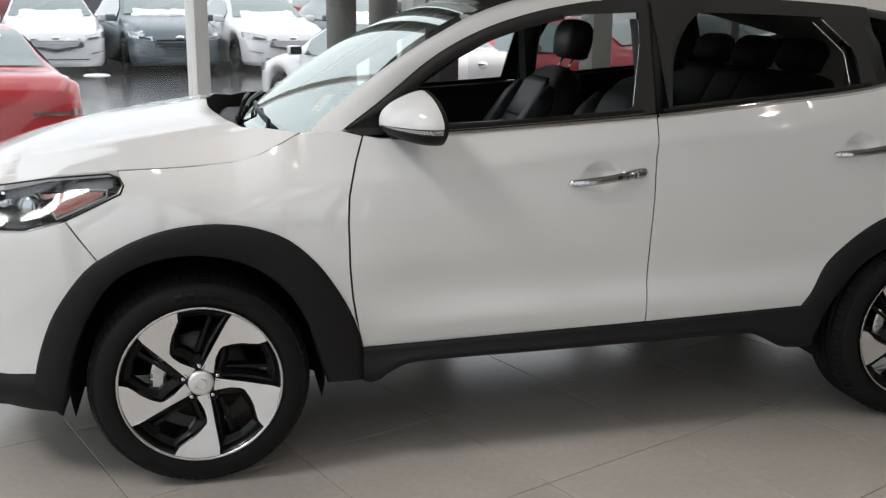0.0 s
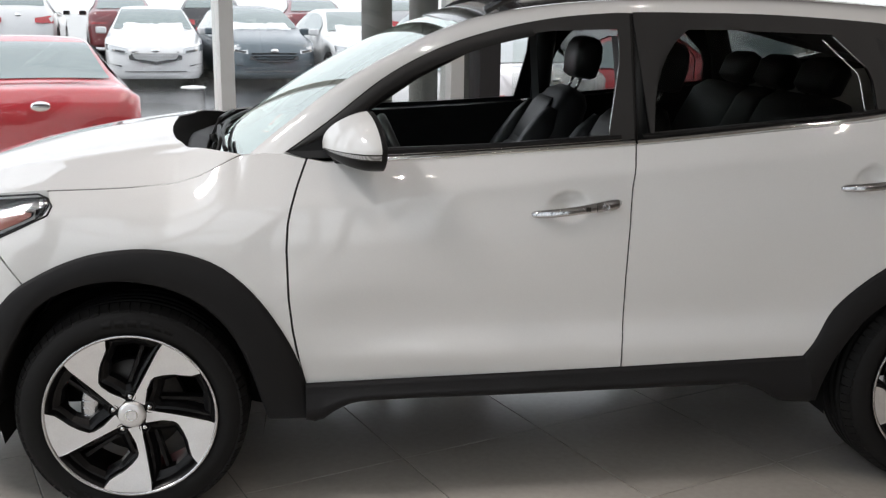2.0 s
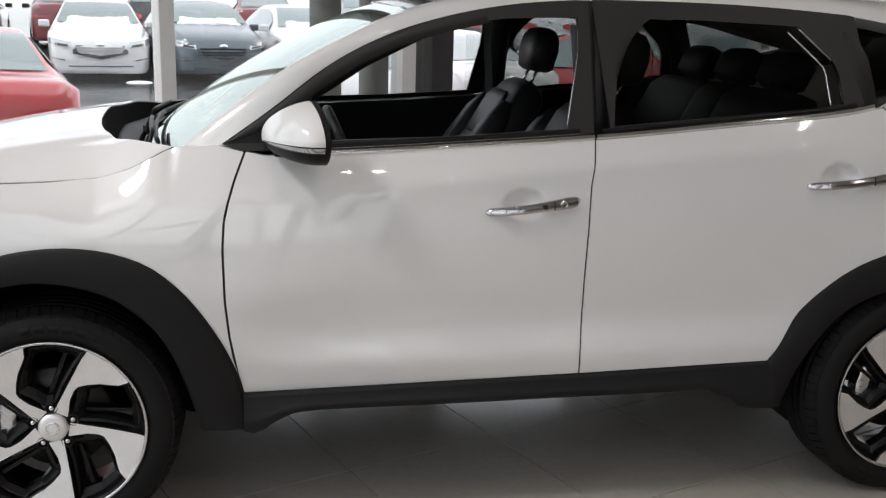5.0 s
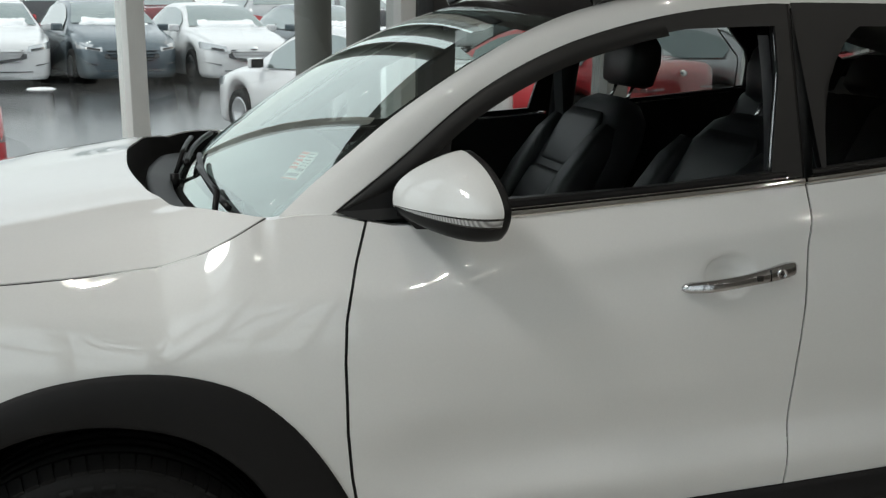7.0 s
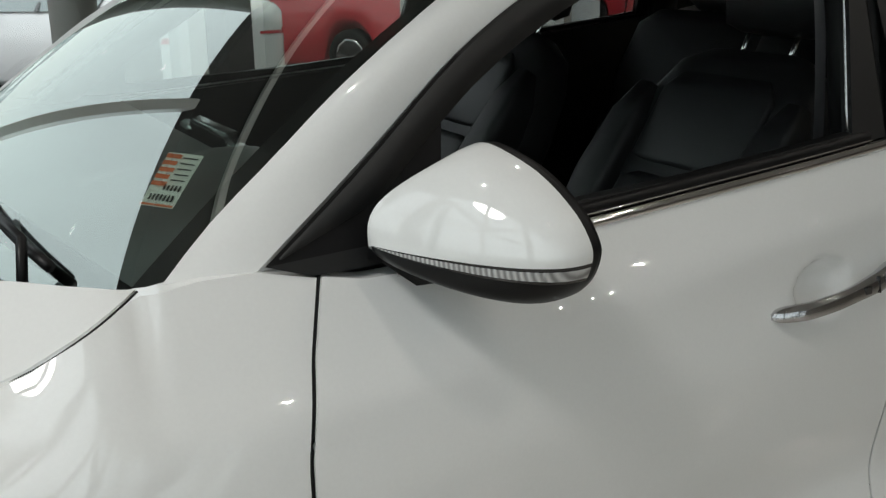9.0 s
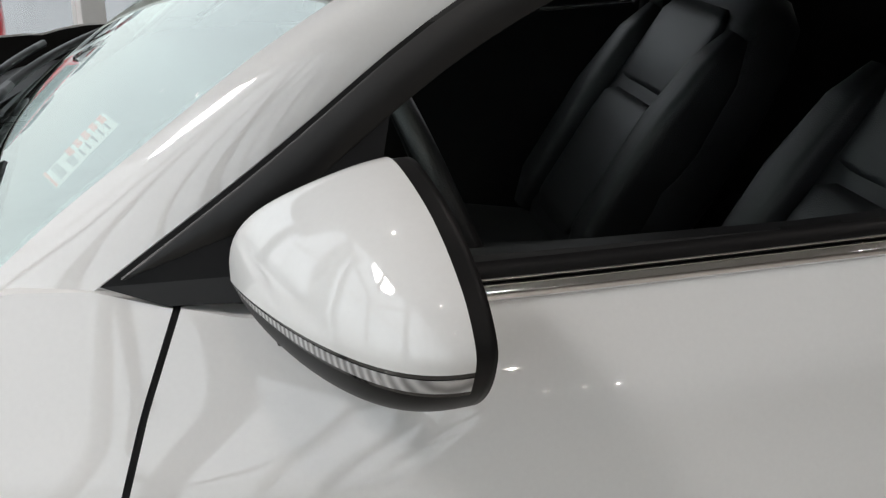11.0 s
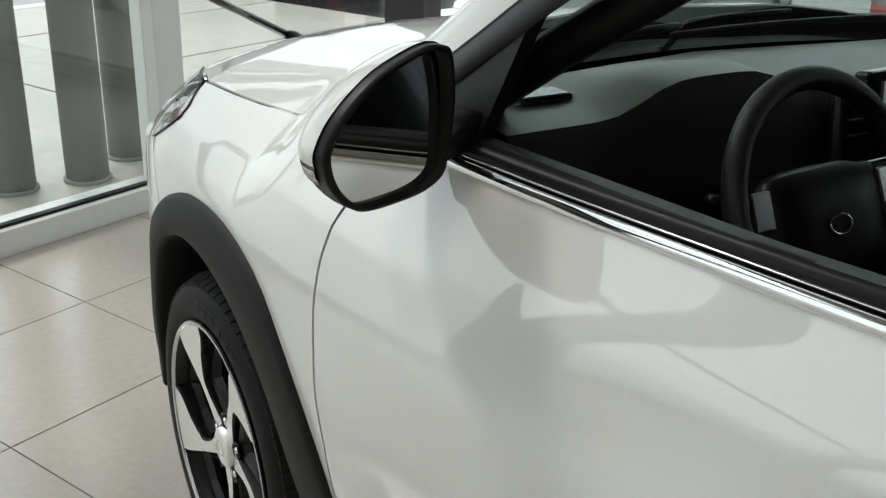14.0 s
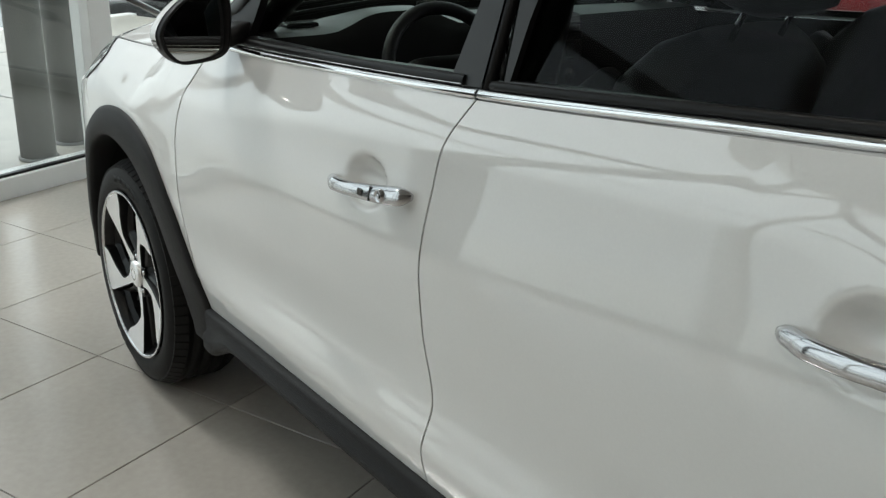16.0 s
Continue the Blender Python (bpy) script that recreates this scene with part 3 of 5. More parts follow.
sheet("cowl_ridge", np.array(ridge), DASH, car, "raised grey step of the scuttle panel", skirt=np.array((0, 0, -0.03)))

# side windows
def yframe(x, z):
    """Half width of the glass plane."""
    return 0.808 - 0.313 * (z - 1.15) + 0.004 * math.sin(x)


def ring_panel(name, outer, inner, mat, off, parent, thick=0.02, dull=0):
    """A flat frame between two loops of equal count, bent on the glass plane."""
    def make(side):
        n = len(outer)
        v, f = [], []
        for loop, d in ((outer, off), (inner, off), (inner, off - thick), (outer, off - thick)):
            v += [(x, side * (yframe(x, z) + d), z) for x, z in loop]
        for k in range(3):
            for a in range(n):
                c = (a + 1) % n
                q = (k * n + a, k * n + c, (k + 1) * n + c, (k + 1) * n + a)
                f.append(q if side < 0 else q[::-1])
        ob = link(name, v, f, mat, parent, smooth=False)
        ob.data.materials.append(SATIN)
        for p in ob.data.polygons:
            p.material_index = 1 if p.index >= n or p.index < dull else 0
        return ob
    return both(make)




def c0_at(x):
    return float(np.interp(x, c0[:, 0], c0[:, 2]))


def loop(corners, counts):
    out = []
    for a, b, n in zip(corners, corners[1:] + corners[:1], counts):
        out += [tuple(p) for p in resample(a if isinstance(a, list) else [a, b], n + 1)[:-1]] if not isinstance(a, list) else [tuple(p) for p in resample(a, n)]
    return out


def path_loop(segs):
    """Joins polylines, each resampled to its own count, into one loop."""
    out = []
    for pts, n in segs:
        out += [tuple(p) for p in resample(pts, n + 1)[:-1]]
    return out


# front door window frame
f_out = path_loop([([(x, c0_at(x) + 0.002) for x in np.linspace(0.482, 1.572, 30)], 30), ([(1.572, c0_at(1.57)), (1.574, 1.183)], 6), (belt_between(1.574, 0.482, 20, 0.002), 20)])
f_in = path_loop([([(0.712, 1.157), (0.728, 1.235), (0.744, 1.315), (0.855, 1.374), (0.964, 1.425), (1.135, 1.484), (1.308, 1.514), (1.536, 1.523)], 30), ([(1.536, 1.523), (1.536, 1.42), (1.493, 1.197)], 6), ([(1.493, 1.197), (1.133, 1.172), (0.720, 1.157)], 20)])
ring_panel("front_window_frame", f_out, f_in, FRAMETRIM, 0.006, car, dull=9)


def frame_band(side):
    """Gloss strip of the door frame, following the roof line over the front window."""
    rows = []
    for x in np.linspace(0.50, 1.25, 44):
        z = c0_at(x)
        d = 0.004 + 0.036 * min(1.0, (x - 0.50) / 0.12)
        rows.append([(x, side * (yframe(x, z) + 0.0065), z - 0.003), (x, side * (yframe(x, z) + 0.009), z - 0.005), (x + 0.3 * d, side * (yframe(x, z - d) + 0.009), z - d), (x + 0.3 * d, side * (yframe(x, z - d) + 0.0065), z - d - 0.002)])
    return sheet("frame_band", np.array(rows), FRAMETRIM, car, flip=side < 0)


both(frame_band)
# rear door window frame
r_out = path_loop([([(x, c0_at(x) + 0.002) for x in np.linspace(1.582, 2.45, 30)], 30), ([(2.45, c0_at(2.45)), (2.50, 1.288)], 6), (belt_between(2.50, 1.582, 20, 0.002), 20)])
r_in = path_loop([([(1.64, 1.205), (1.664, 1.523), (1.9, 1.524), (2.255, 1.513)], 30), ([(2.255, 1.513), (2.385, 1.396), (2.40, 1.268)], 6), ([(2.40, 1.268), (2.023, 1.238), (1.64, 1.205)], 20)])
ring_panel("rear_window_frame", r_out, r_in, FRAMETRIM, 0.006, car)


def pillar_seal(side):
    return tube("pillar_seal", [(1.577, side * (yframe(1.577, z) - 0.008), z) for z in np.linspace(1.17, 1.57, 8)], 0.011, SATIN, car, sides=8)


both(pillar_seal)


def pane(name, pts, mat, off):
    def make(side):
        v = [(x, side * (yframe(x, z) + off), z) for x, z in pts]
        q = tuple(range(len(v)))
        return link(name, v, [q if side < 0 else q[::-1]], mat, car, smooth=False)
    return both(make)


pane("rear_door_glass", [(1.63, 1.195), (2.41, 1.258), (2.395, 1.40), (2.26, 1.52), (1.66, 1.53)], GLASS_DARK, -0.006)
pane("quarter_glass", [(2.46, 1.285), (2.56, 1.31), (2.75, 1.385), (2.95, 1.425), (2.75, 1.487), (2.56, 1.53), (2.455, 1.545)], GLASS_DARK, 0.002)


def bright_strip(name, x0, x1, z_off, h, out, mat, n=40):
    def make(side):
        rows = []
        for x in np.linspace(x0, x1, n):
            z = float(pchip(*zip(*BELT), x)) + z_off
            y = yframe(x, z) + out
            rows.append([(x, side * (y - 0.012), z), (x, side * (y + 0.001), z + 0.001), (x, side * (y + 0.004), z + 0.3 * h), (x, side * (y + 0.003), z + 0.7 * h), (x, side * (y - 0.002), z + h), (x, side * (y - 0.014), z + h)])
        return sheet(name, np.array(rows), mat, car, flip=side > 0)
    return both(make)


bright_strip("chrome_beltline", 0.64, 1.574, -0.0165, 0.016, 0.010, CHROME)
bright_strip("chrome_beltline", 1.581, 2.50, -0.0165, 0.016, 0.010, CHROME)
bright_strip("seal_bead", 0.70, 1.53, 0.0035, 0.0026, 0.0098, CHROME)
bright_strip("window_seal", 0.66, 1.53, -0.0005, 0.019, 0.006, SATIN)
bright_strip("window_seal", 1.60, 2.44, -0.0005, 0.015, 0.006, SATIN)


# door handles: chrome bow over a dished cup
def handle(x0, z0, slope):
    QS = (0, 0.03, 0.08, 0.2, 0.45, 0.7, 0.86, 0.95, 1)

    def lie(q):
        """Place of the bow's outer face at the share q of its length, and its half height."""
        x, z = x0 + 0.284 * q, z0 + slope * 0.284 * q
        lift = float(pchip(QS, (0.004, 0.012, 0.020, 0.034, 0.043, 0.042, 0.036, 0.030, 0.014), q))
        return x, half_width(x, z) + lift, z, float(pchip(QS, (0.004, 0.009, 0.0115, 0.0125, 0.0125, 0.0150, 0.0165, 0.0145, 0.006), q))

    def make(side):
        h = []
        for q in np.concatenate([np.linspace(0, 0.1, 8)[:-1], np.linspace(0.1, 0.9, 26), np.linspace(0.9, 1, 8)[1:]]):
            x, w, z, hh = lie(q)
            th = float(pchip(QS, (0.003, 0.008, 0.010, 0.008, 0.0075, 0.010, 0.013, 0.010, 0.003), q))
            ring = []
            for a in np.linspace(0, 2 * math.pi, 24, endpoint=False):
                c, sn = math.cos(a), math.sin(a)
                c, sn = math.copysign(abs(c) ** 0.8, c), math.copysign(abs(sn) ** 0.8, sn)
                ring.append((x, side * (w - th * (1 - c) - 0.22 * hh * sn), z + hh * sn))
            h.append(ring)
        ob = loft("door_handle", np.array(h), HANDLECHROME, car, "chrome bow door handle", flip=side > 0)
        if side < 0 and x0 < 2:
            x, w, z, hh = lie(0.60)
            boxed("handle_button", (x, side * (w - 0.002), z), (0.016, 0.007, 0.013), GLOSSBLACK, ob, 0.0015)
            x, w, z, hh = lie(0.80)
            lathe("key_lock", [(0.0, 0.002), (0.0066, 0.002), (0.0078, 0.004), (0.0096, -0.0022), (0.0112, -0.0022), (0.0122, 0.006)], HANDLECHROME, ob, centre=(x, side * (w + 0.002), z), n=24)
            boxed("key_slot", (x, side * (w - 0.0002), z), (0.0022, 0.003, 0.008), GLOSSBLACK, ob)
        x, w, z, hh = lie(0.70)
        boxed("handle_joint", (x, side * (w - 0.0055), z), (0.0018, 0.0122, 1.75 * hh), GLOSSBLACK, ob, 0.0, Matrix.Rotation(side * 0.2, 4, "X"))
        return ob
    return both(make)


handle(1.230, 0.963, 0.122)
handle(2.236, 1.036, 0.11)


# wheels
def wheel(x, side):
    w = new("wheel")
    w.parent = car
    yo = side * 0.922
    W = 0.235
    t = lambda d: yo - side * d
    prof = [(0.258, 0.012), (0.268, 0.004), (0.285, 0.0), (0.31, 0.002), (0.331, 0.014), (0.341, 0.032)]
    # treaded crown with three grooves
    for c in (0.062, 0.10, 0.135, 0.173):
        prof += [(0.3515, c - 0.006), (0.344, c - 0.004), (0.344, c + 0.004), (0.3515, c + 0.006)]
    prof += [(0.345, W - 0.028), (0.333, W - 0.012), (0.31, W), (0.27, W)]
    lathe("tyre", [(r, t(d)) for r, d in prof], RUBBER, w, "low profile black tyre", n=96, centre=(x, 0, 0.352)) if side > 0 else lathe("tyre", [(r, t(d)) for r, d in prof][::-1], RUBBER, w, "low profile black tyre", n=96, centre=(x, 0, 0.352))
    blk_v, blk_f = [], []
    for k in range(72):
        a = 2 * math.pi * k / 72
        for d0, d1, r0, r1 in ((0.012, 0.046, 0.334, 0.3505), (0.19, 0.222, 0.3505, 0.334)):
            b = len(blk_v)
            for d, r in ((d0, r0), (d1, r1)):
                for da in (-0.037, 0.037):
                    for dr in (-0.006, 0.0012):
                        blk_v.append((x + (r + dr) * math.cos(a + da + 0.2 * d), t(d), 0.352 + (r + dr) * math.sin(a + da + 0.2 * d)))
            blk_f += [tuple(b + i for i in q) for q in ((0, 1, 3, 2), (4, 6, 7, 5), (0, 4, 5, 1), (2, 3, 7, 6), (1, 5, 7, 3), (0, 2, 6, 4))]
    tagged(link("tread", blk_v, blk_f, RUBBER, w, smooth=False), kind="stuff")
    for k in range(9):
        a0 = math.radians(62 + 7.2 * k) if k < 6 else math.radians(230 + 8 * (k - 6))
        arc = np.linspace(a0, a0 + 0.085, 5)
        rows = [[(x + r * math.cos(a), t(d), 0.352 + r * math.sin(a)) for a in arc] for r, d in ((0.288, 0.001), (0.288, -0.0015), (0.308, 0.0005), (0.308, 0.003))]
        sheet("sidewall_mark", np.array(rows), RUBBER, w)
    rim = lathe("rim_barrel", [(r, t(d)) for r, d in ((0.262, 0.002), (0.260, 0.0), (0.252, 0.004), (0.246, 0.012), (0.238, 0.03), (0.228, 0.12), (0.235, 0.21))], RIMBLACK, w, n=64, centre=(x, 0, 0.352))
    lathe("rim_lip", [(r, t(d)) for r, d in ((0.2605, -0.001), (0.2575, -0.0025), (0.2525, 0.0005), (0.2515, 0.006))], ALLOY, w, n=72, centre=(x, 0, 0.352))
    R = 0.2585
    out = ((0.105, 0.147), (0.177, 0.513), (0.243, 0.846), (0.247, 0.954), (0.13, 0.976), (0.0, 0.985), (-0.13, 0.976), (-0.22, 0.96), (-0.313, 0.934), (-0.251, 0.833), (-0.172, 0.775), (-0.085, 0.72), (0.01, 0.63), (0.078, 0.54), (0.084, 0.48), (0.05, 0.36), (-0.051, 0.183))
    n = len(out)
    grow = []
    for i in range(n):
        d = np.array(out[(i + 1) % n]) - np.array(out[i - 1])
        grow.append(np.array((d[1], -d[0])) / np.linalg.norm(d))
    gap = ((15.5, 0.24), (0.0, 0.40), (-8.0, 0.53), (6.0, 0.73), (16.0, 0.86), (20.0, 0.95), (38.0, 0.965), (56.0, 0.95), (53.0, 0.78), (47.0, 0.50), (37.0, 0.24))
    for k in range(5):
        a = -math.pi / 2 - 0.061 + k * 2 * math.pi / 5
        rad, tan = np.array((math.cos(a), math.sin(a))), np.array((-math.sin(a), math.cos(a)))
        v, f = [], []
        for lvl, dd in ((0.0, 0.0), (0.012, 0.004), (0.03, 0.034)):
            for (u, r), g in zip(out, grow):
                p = (rad * (r + lvl * g[1] * (r < 0.9)) + tan * (u + lvl * g[0])) * R
                depth = 0.024 - 0.022 * min(1, (r / 0.9) ** 2) + dd
                v.append((x + p[0], t(depth), 0.352 + p[1]))
        f.append(tuple(range(n)))
        for lv in range(2):
            f += [(lv * n + i, lv * n + (i + 1) % n, (lv + 1) * n + (i + 1) % n, (lv + 1) * n + i) for i in range(n)]
        sp = link("spoke", v, f, SPOKE, w, "machined silver spoke with black flanks", smooth=False)
        sp.data.materials.append(RIMBLACK)
        for p in sp.data.polygons:
            p.material_index = 0 if p.index == 0 else 1
        # black pocket frame between two spokes, with a blade across it
        flat = np.array([(r * math.cos(a - radians(d)), r * math.sin(a - radians(d))) for d, r in gap]) * R
        mid = flat.mean(0)
        m = len(gap)
        vv = []
        for sc, dd in ((1.0, 0.030), (0.86, 0.034), (0.70, 0.046), (0.66, 0.075)):
            vv += [(x + q[0], t(dd), 0.352 + q[1]) for q in mid + (flat - mid) * sc]
        link("rim_web", vv, [(c * m + i, c * m + (i + 1) % m, (c + 1) * m + (i + 1) % m, (c + 1) * m + i) for c in range(3) for i in range(m)], RIMBLACK, w, smooth=False)
        vv = []
        for dd, hw in ((0.060, 0.006), (0.085, 0.010)):
            for r, d in ((0.30, 22), (0.93, 44)):
                for sg in (-1, 1):
                    an = a - radians(d)
                    vv.append((x + r * R * math.cos(an) + sg * hw * math.sin(an), t(dd), 0.352 + r * R * math.sin(an) - sg * hw * math.cos(an)))
        link("rim_blade", vv, [(0, 1, 3, 2), (0, 2, 6, 4), (1, 5, 7, 3)], RIMBLACK, w, smooth=False)
        # nut in the gap between spokes
        an = a - 0.52
        c = (x + 0.057 * math.cos(an), 0, 0.352 + 0.057 * math.sin(an))
        lathe("nut_well", [(r, t(d)) for r, d in ((0.018, 0.026), (0.017, 0.022), (0.013, 0.024), (0.012, 0.045))], RIMBLACK, w, n=16, centre=c)
        lathe("wheel_nut", [(r, t(d)) for r, d in ((0.0, 0.022), (0.006, 0.022), (0.009, 0.027), (0.0095, 0.045))], CHROME, w, n=6, centre=c)
    lathe("wheel_boss", [(r, t(d)) for r, d in ((0.034, 0.022), (0.046, 0.028), (0.072, 0.036), (0.074, 0.07))], RIMBLACK, w, n=32, centre=(x, 0, 0.352))
    cap = lathe("hub_cap", [(r, t(d)) for r, d in ((0.0, 0.010), (0.030, 0.0105), (0.036, 0.012), (0.041, 0.016), (0.042, 0.03))], SPOKE, w, "silver centre cap", n=32, centre=(x, 0, 0.352))
    lathe("cap_emblem", [(r, t(d)) for r, d in ((0.014, 0.0105), (0.018, 0.0085), (0.022, 0.0125))], CHROME, cap, n=24, centre=(x, 0, 0.352))
    lathe("brake_disc", [(r, t(d)) for r, d in ((0.06, 0.10), (0.15, 0.10), (0.152, 0.105), (0.152, 0.125), (0.06, 0.126))], STEEL, w, n=48, centre=(x, 0, 0.352))
    lathe("disc_hat", [(r, t(d)) for r, d in ((0.0, 0.075), (0.07, 0.075), (0.075, 0.10))], STEEL, w, n=32, centre=(x, 0, 0.352))
    bm = bmesh.new()
    for k in range(5):
        a = math.radians(172 + 9 * k - 18)
        box(bm, (x + 0.135 * math.cos(a), t(0.088), 0.352 + 0.135 * math.sin(a)), (0.055, 0.05, 0.044), 0.012, Matrix.Rotation(-a, 4, "Y"))
    part("brake_caliper", bm, ALLOY, w, "bare metal brake caliper")
    return w


for wx in (0.0, 2.67):
    for s in (-1, 1):
        wheel(wx, s)


# door mirror
def door_mirror(side):
    m = new("door_mirror")
    m.parent = car
    tagged(m, "white door mirror with a clear indicator strip")
    org = np.array((0.725, 0.855, 0.0))
    od = np.array((0.24, 0.97, 0.0))
    fw = np.array((-0.97, 0.24, 0.0))
    zc, zn, wc = 1.19, 1.169, 0.096
    outline = curve([(0.016, 1.160), (0.010, 1.215), (0.016, 1.264), (0.032, 1.277), (0.064, 1.275), (0.122, 1.255), (0.170, 1.222), (0.194, 1.190), (0.195, 1.168), (0.184, 1.143), (0.162, 1.122), (0.138, 1.114), (0.09, 1.114), (0.05, 1.119), (0.024, 1.133), (0.016, 1.160)], 261)[:-1]

    def pt(w, z, d):
        p = org + od * w + fw * d
        return (p[0], side * p[1], z)
    rings = []
    for s in 1 - np.linspace(1, 0, 22) ** 1.6:
        k = (1 - s ** 2.2) ** 0.5
        top = (1 - s ** 1.8) ** 0.45
        rings.append([(wc - 0.118 * s ** 3 + (w - wc) * k, zn + (z - zn) * (top if z > zn else k), 0.127 * s) for w, z in outline])
    R = np.array(rings)
    n = R.shape[1]

    def piece(name, keep, mat, grow, label="", parent=m):
        vmap, v, f = {}, [], []
        for i in range(R.shape[0] - 1):
            for j in range(n):
                k = (j + 1) % n
                zm = (outline[j][1] + outline[k][1]) / 2
                wm = (outline[j][0] + outline[k][0]) / 2
                if keep(zm, wm, i):
                    q = []
                    for a, b in ((i, j), (i, k), (i + 1, k), (i + 1, j)):
                        if (a, b) not in vmap:
                            vmap[a, b] = len(v)
                            w, z, d = R[a, b]
                            v.append(pt(wc + (w - wc) * (1 + grow), zc + (z - zc) * (1 + grow), d + grow * 0.1))
                        q.append(vmap[a, b])
                    f.append(tuple(q) if side > 0 else tuple(q[::-1]))
        return link(name, v, f, mat, parent, label)
    piece("mirror_cover", lambda z, w, i: (z > 1.1705 or (z > 1.146 and w < 0.105)) and i > 0, PAINT, 0.02, "white painted mirror cover")
    piece("indicator_frame", lambda z, w, i: 1.150 < z <= 1.1705 and w > 0.10 and i > 0, GLOSSBLACK, 0.018)
    piece("indicator_lens", lambda z, w, i: 1.1545 < z <= 1.1670 and w > 0.105 and i > 0, LENSWHITE, 0.023, "clear ribbed indicator lens")
    piece("mirror_base", lambda z, w, i: True, SATIN, 0.0, "black mirror base")
    # rim and glass on the rear face
    v = [pt(wc + (w - wc) * k, zc + (z - zc) * k, d) for k, d in ((1.0, 0.0), (1.0, -0.006), (0.93, -0.007), (0.915, 0.010)) for w, z in outline]
    f = []
    for a in range(3):
        for j in range(n):
            q = (a * n + j, a * n + (j + 1) % n, (a + 1) * n + (j + 1) % n, (a + 1) * n + j)
            f.append(q if side < 0 else q[::-1])
    link("mirror_rim", v, f, SATIN, m)
    v = [pt(wc + (w - wc) * 0.92, zc + (z - zc) * 0.92, 0.010 + 0.062 * (z - zc)) for w, z in outline]
    q = tuple(range(n))
    link("mirror_glass", v, [q if side > 0 else q[::-1]], MIRRORGLASS, m, smooth=False)
    arm = np.array([[(x, side * y, z) for x, y, z in ring] for ring in (
        ((0.60, 0.795, 1.135), (0.70, 0.795, 1.14), (0.70, 0.795, 1.19), (0.62, 0.795, 1.185)),
        ((0.615, 0.84, 1.140), (0.705, 0.84, 1.14), (0.705, 0.84, 1.175), (0.63, 0.84, 1.17)),
        ((0.63, 0.90, 1.125), (0.715, 0.90, 1.12), (0.715, 0.90, 1.16), (0.64, 0.90, 1.155)))])
    loft("mirror_arm", arm, SATIN, m, flip=side > 0)
    return m


LENSWHITE = material("clear plastic with painted rib shading", (0.40, 0.41, 0.41), 0.18, coat=0.8, spec=0.7)
# shading of the ribs painted as pale and dark bands, besides the bump
ln, ll = LENSWHITE.node_tree.nodes, LENSWHITE.node_tree.links
rib, rib_shade, lco = ln.new("ShaderNodeTexWave"), ln.new("ShaderNodeMapRange"), ln.new("ShaderNodeTexCoord")
rib.bands_direction = "Y"
rib.inputs["Scale"].default_value = 60
rib_shade.inputs["To Min"].default_value, rib_shade.inputs["To Max"].default_value = 0.22, 0.55
ll.new(lco.outputs["Object"], rib.inputs["Vector"])
ll.new(rib.outputs["Fac"], rib_shade.inputs["Value"])
ll.new(rib_shade.outputs[0], ln["Principled BSDF"].inputs["Base Color"])
ribump = ln.new("ShaderNodeBump")
ribump.inputs["Strength"].default_value, ribump.inputs["Distance"].default_value = 0.6, 0.002
ll.new(rib.outputs["Fac"], ribump.inputs["Height"])
ll.new(ribump.outputs[0], ln["Principled BSDF"].inputs["Normal"])
both(door_mirror)

# ---- cabin ----
def soft_box(name, rings, mat, parent, label="", flip=False):
    """A rounded cushion from four-cornered sections: each ring is (centre, half a, half b, axis a, axis b)."""
    out = []
    for c, ha, hb, ax, bx in rings:
        c, ax, bx = np.array(c, float), np.array(ax, float), np.array(bx, float)
        out.append([c + ax * ha * np.sign(math.cos(t)) * abs(math.cos(t)) ** 0.45 + bx * hb * np.sign(math.sin(t)) * abs(math.sin(t)) ** 0.45 for t in np.linspace(0, 2 * math.pi, 28, endpoint=False)])
    return loft(name, out, mat, parent, label, flip=flip)


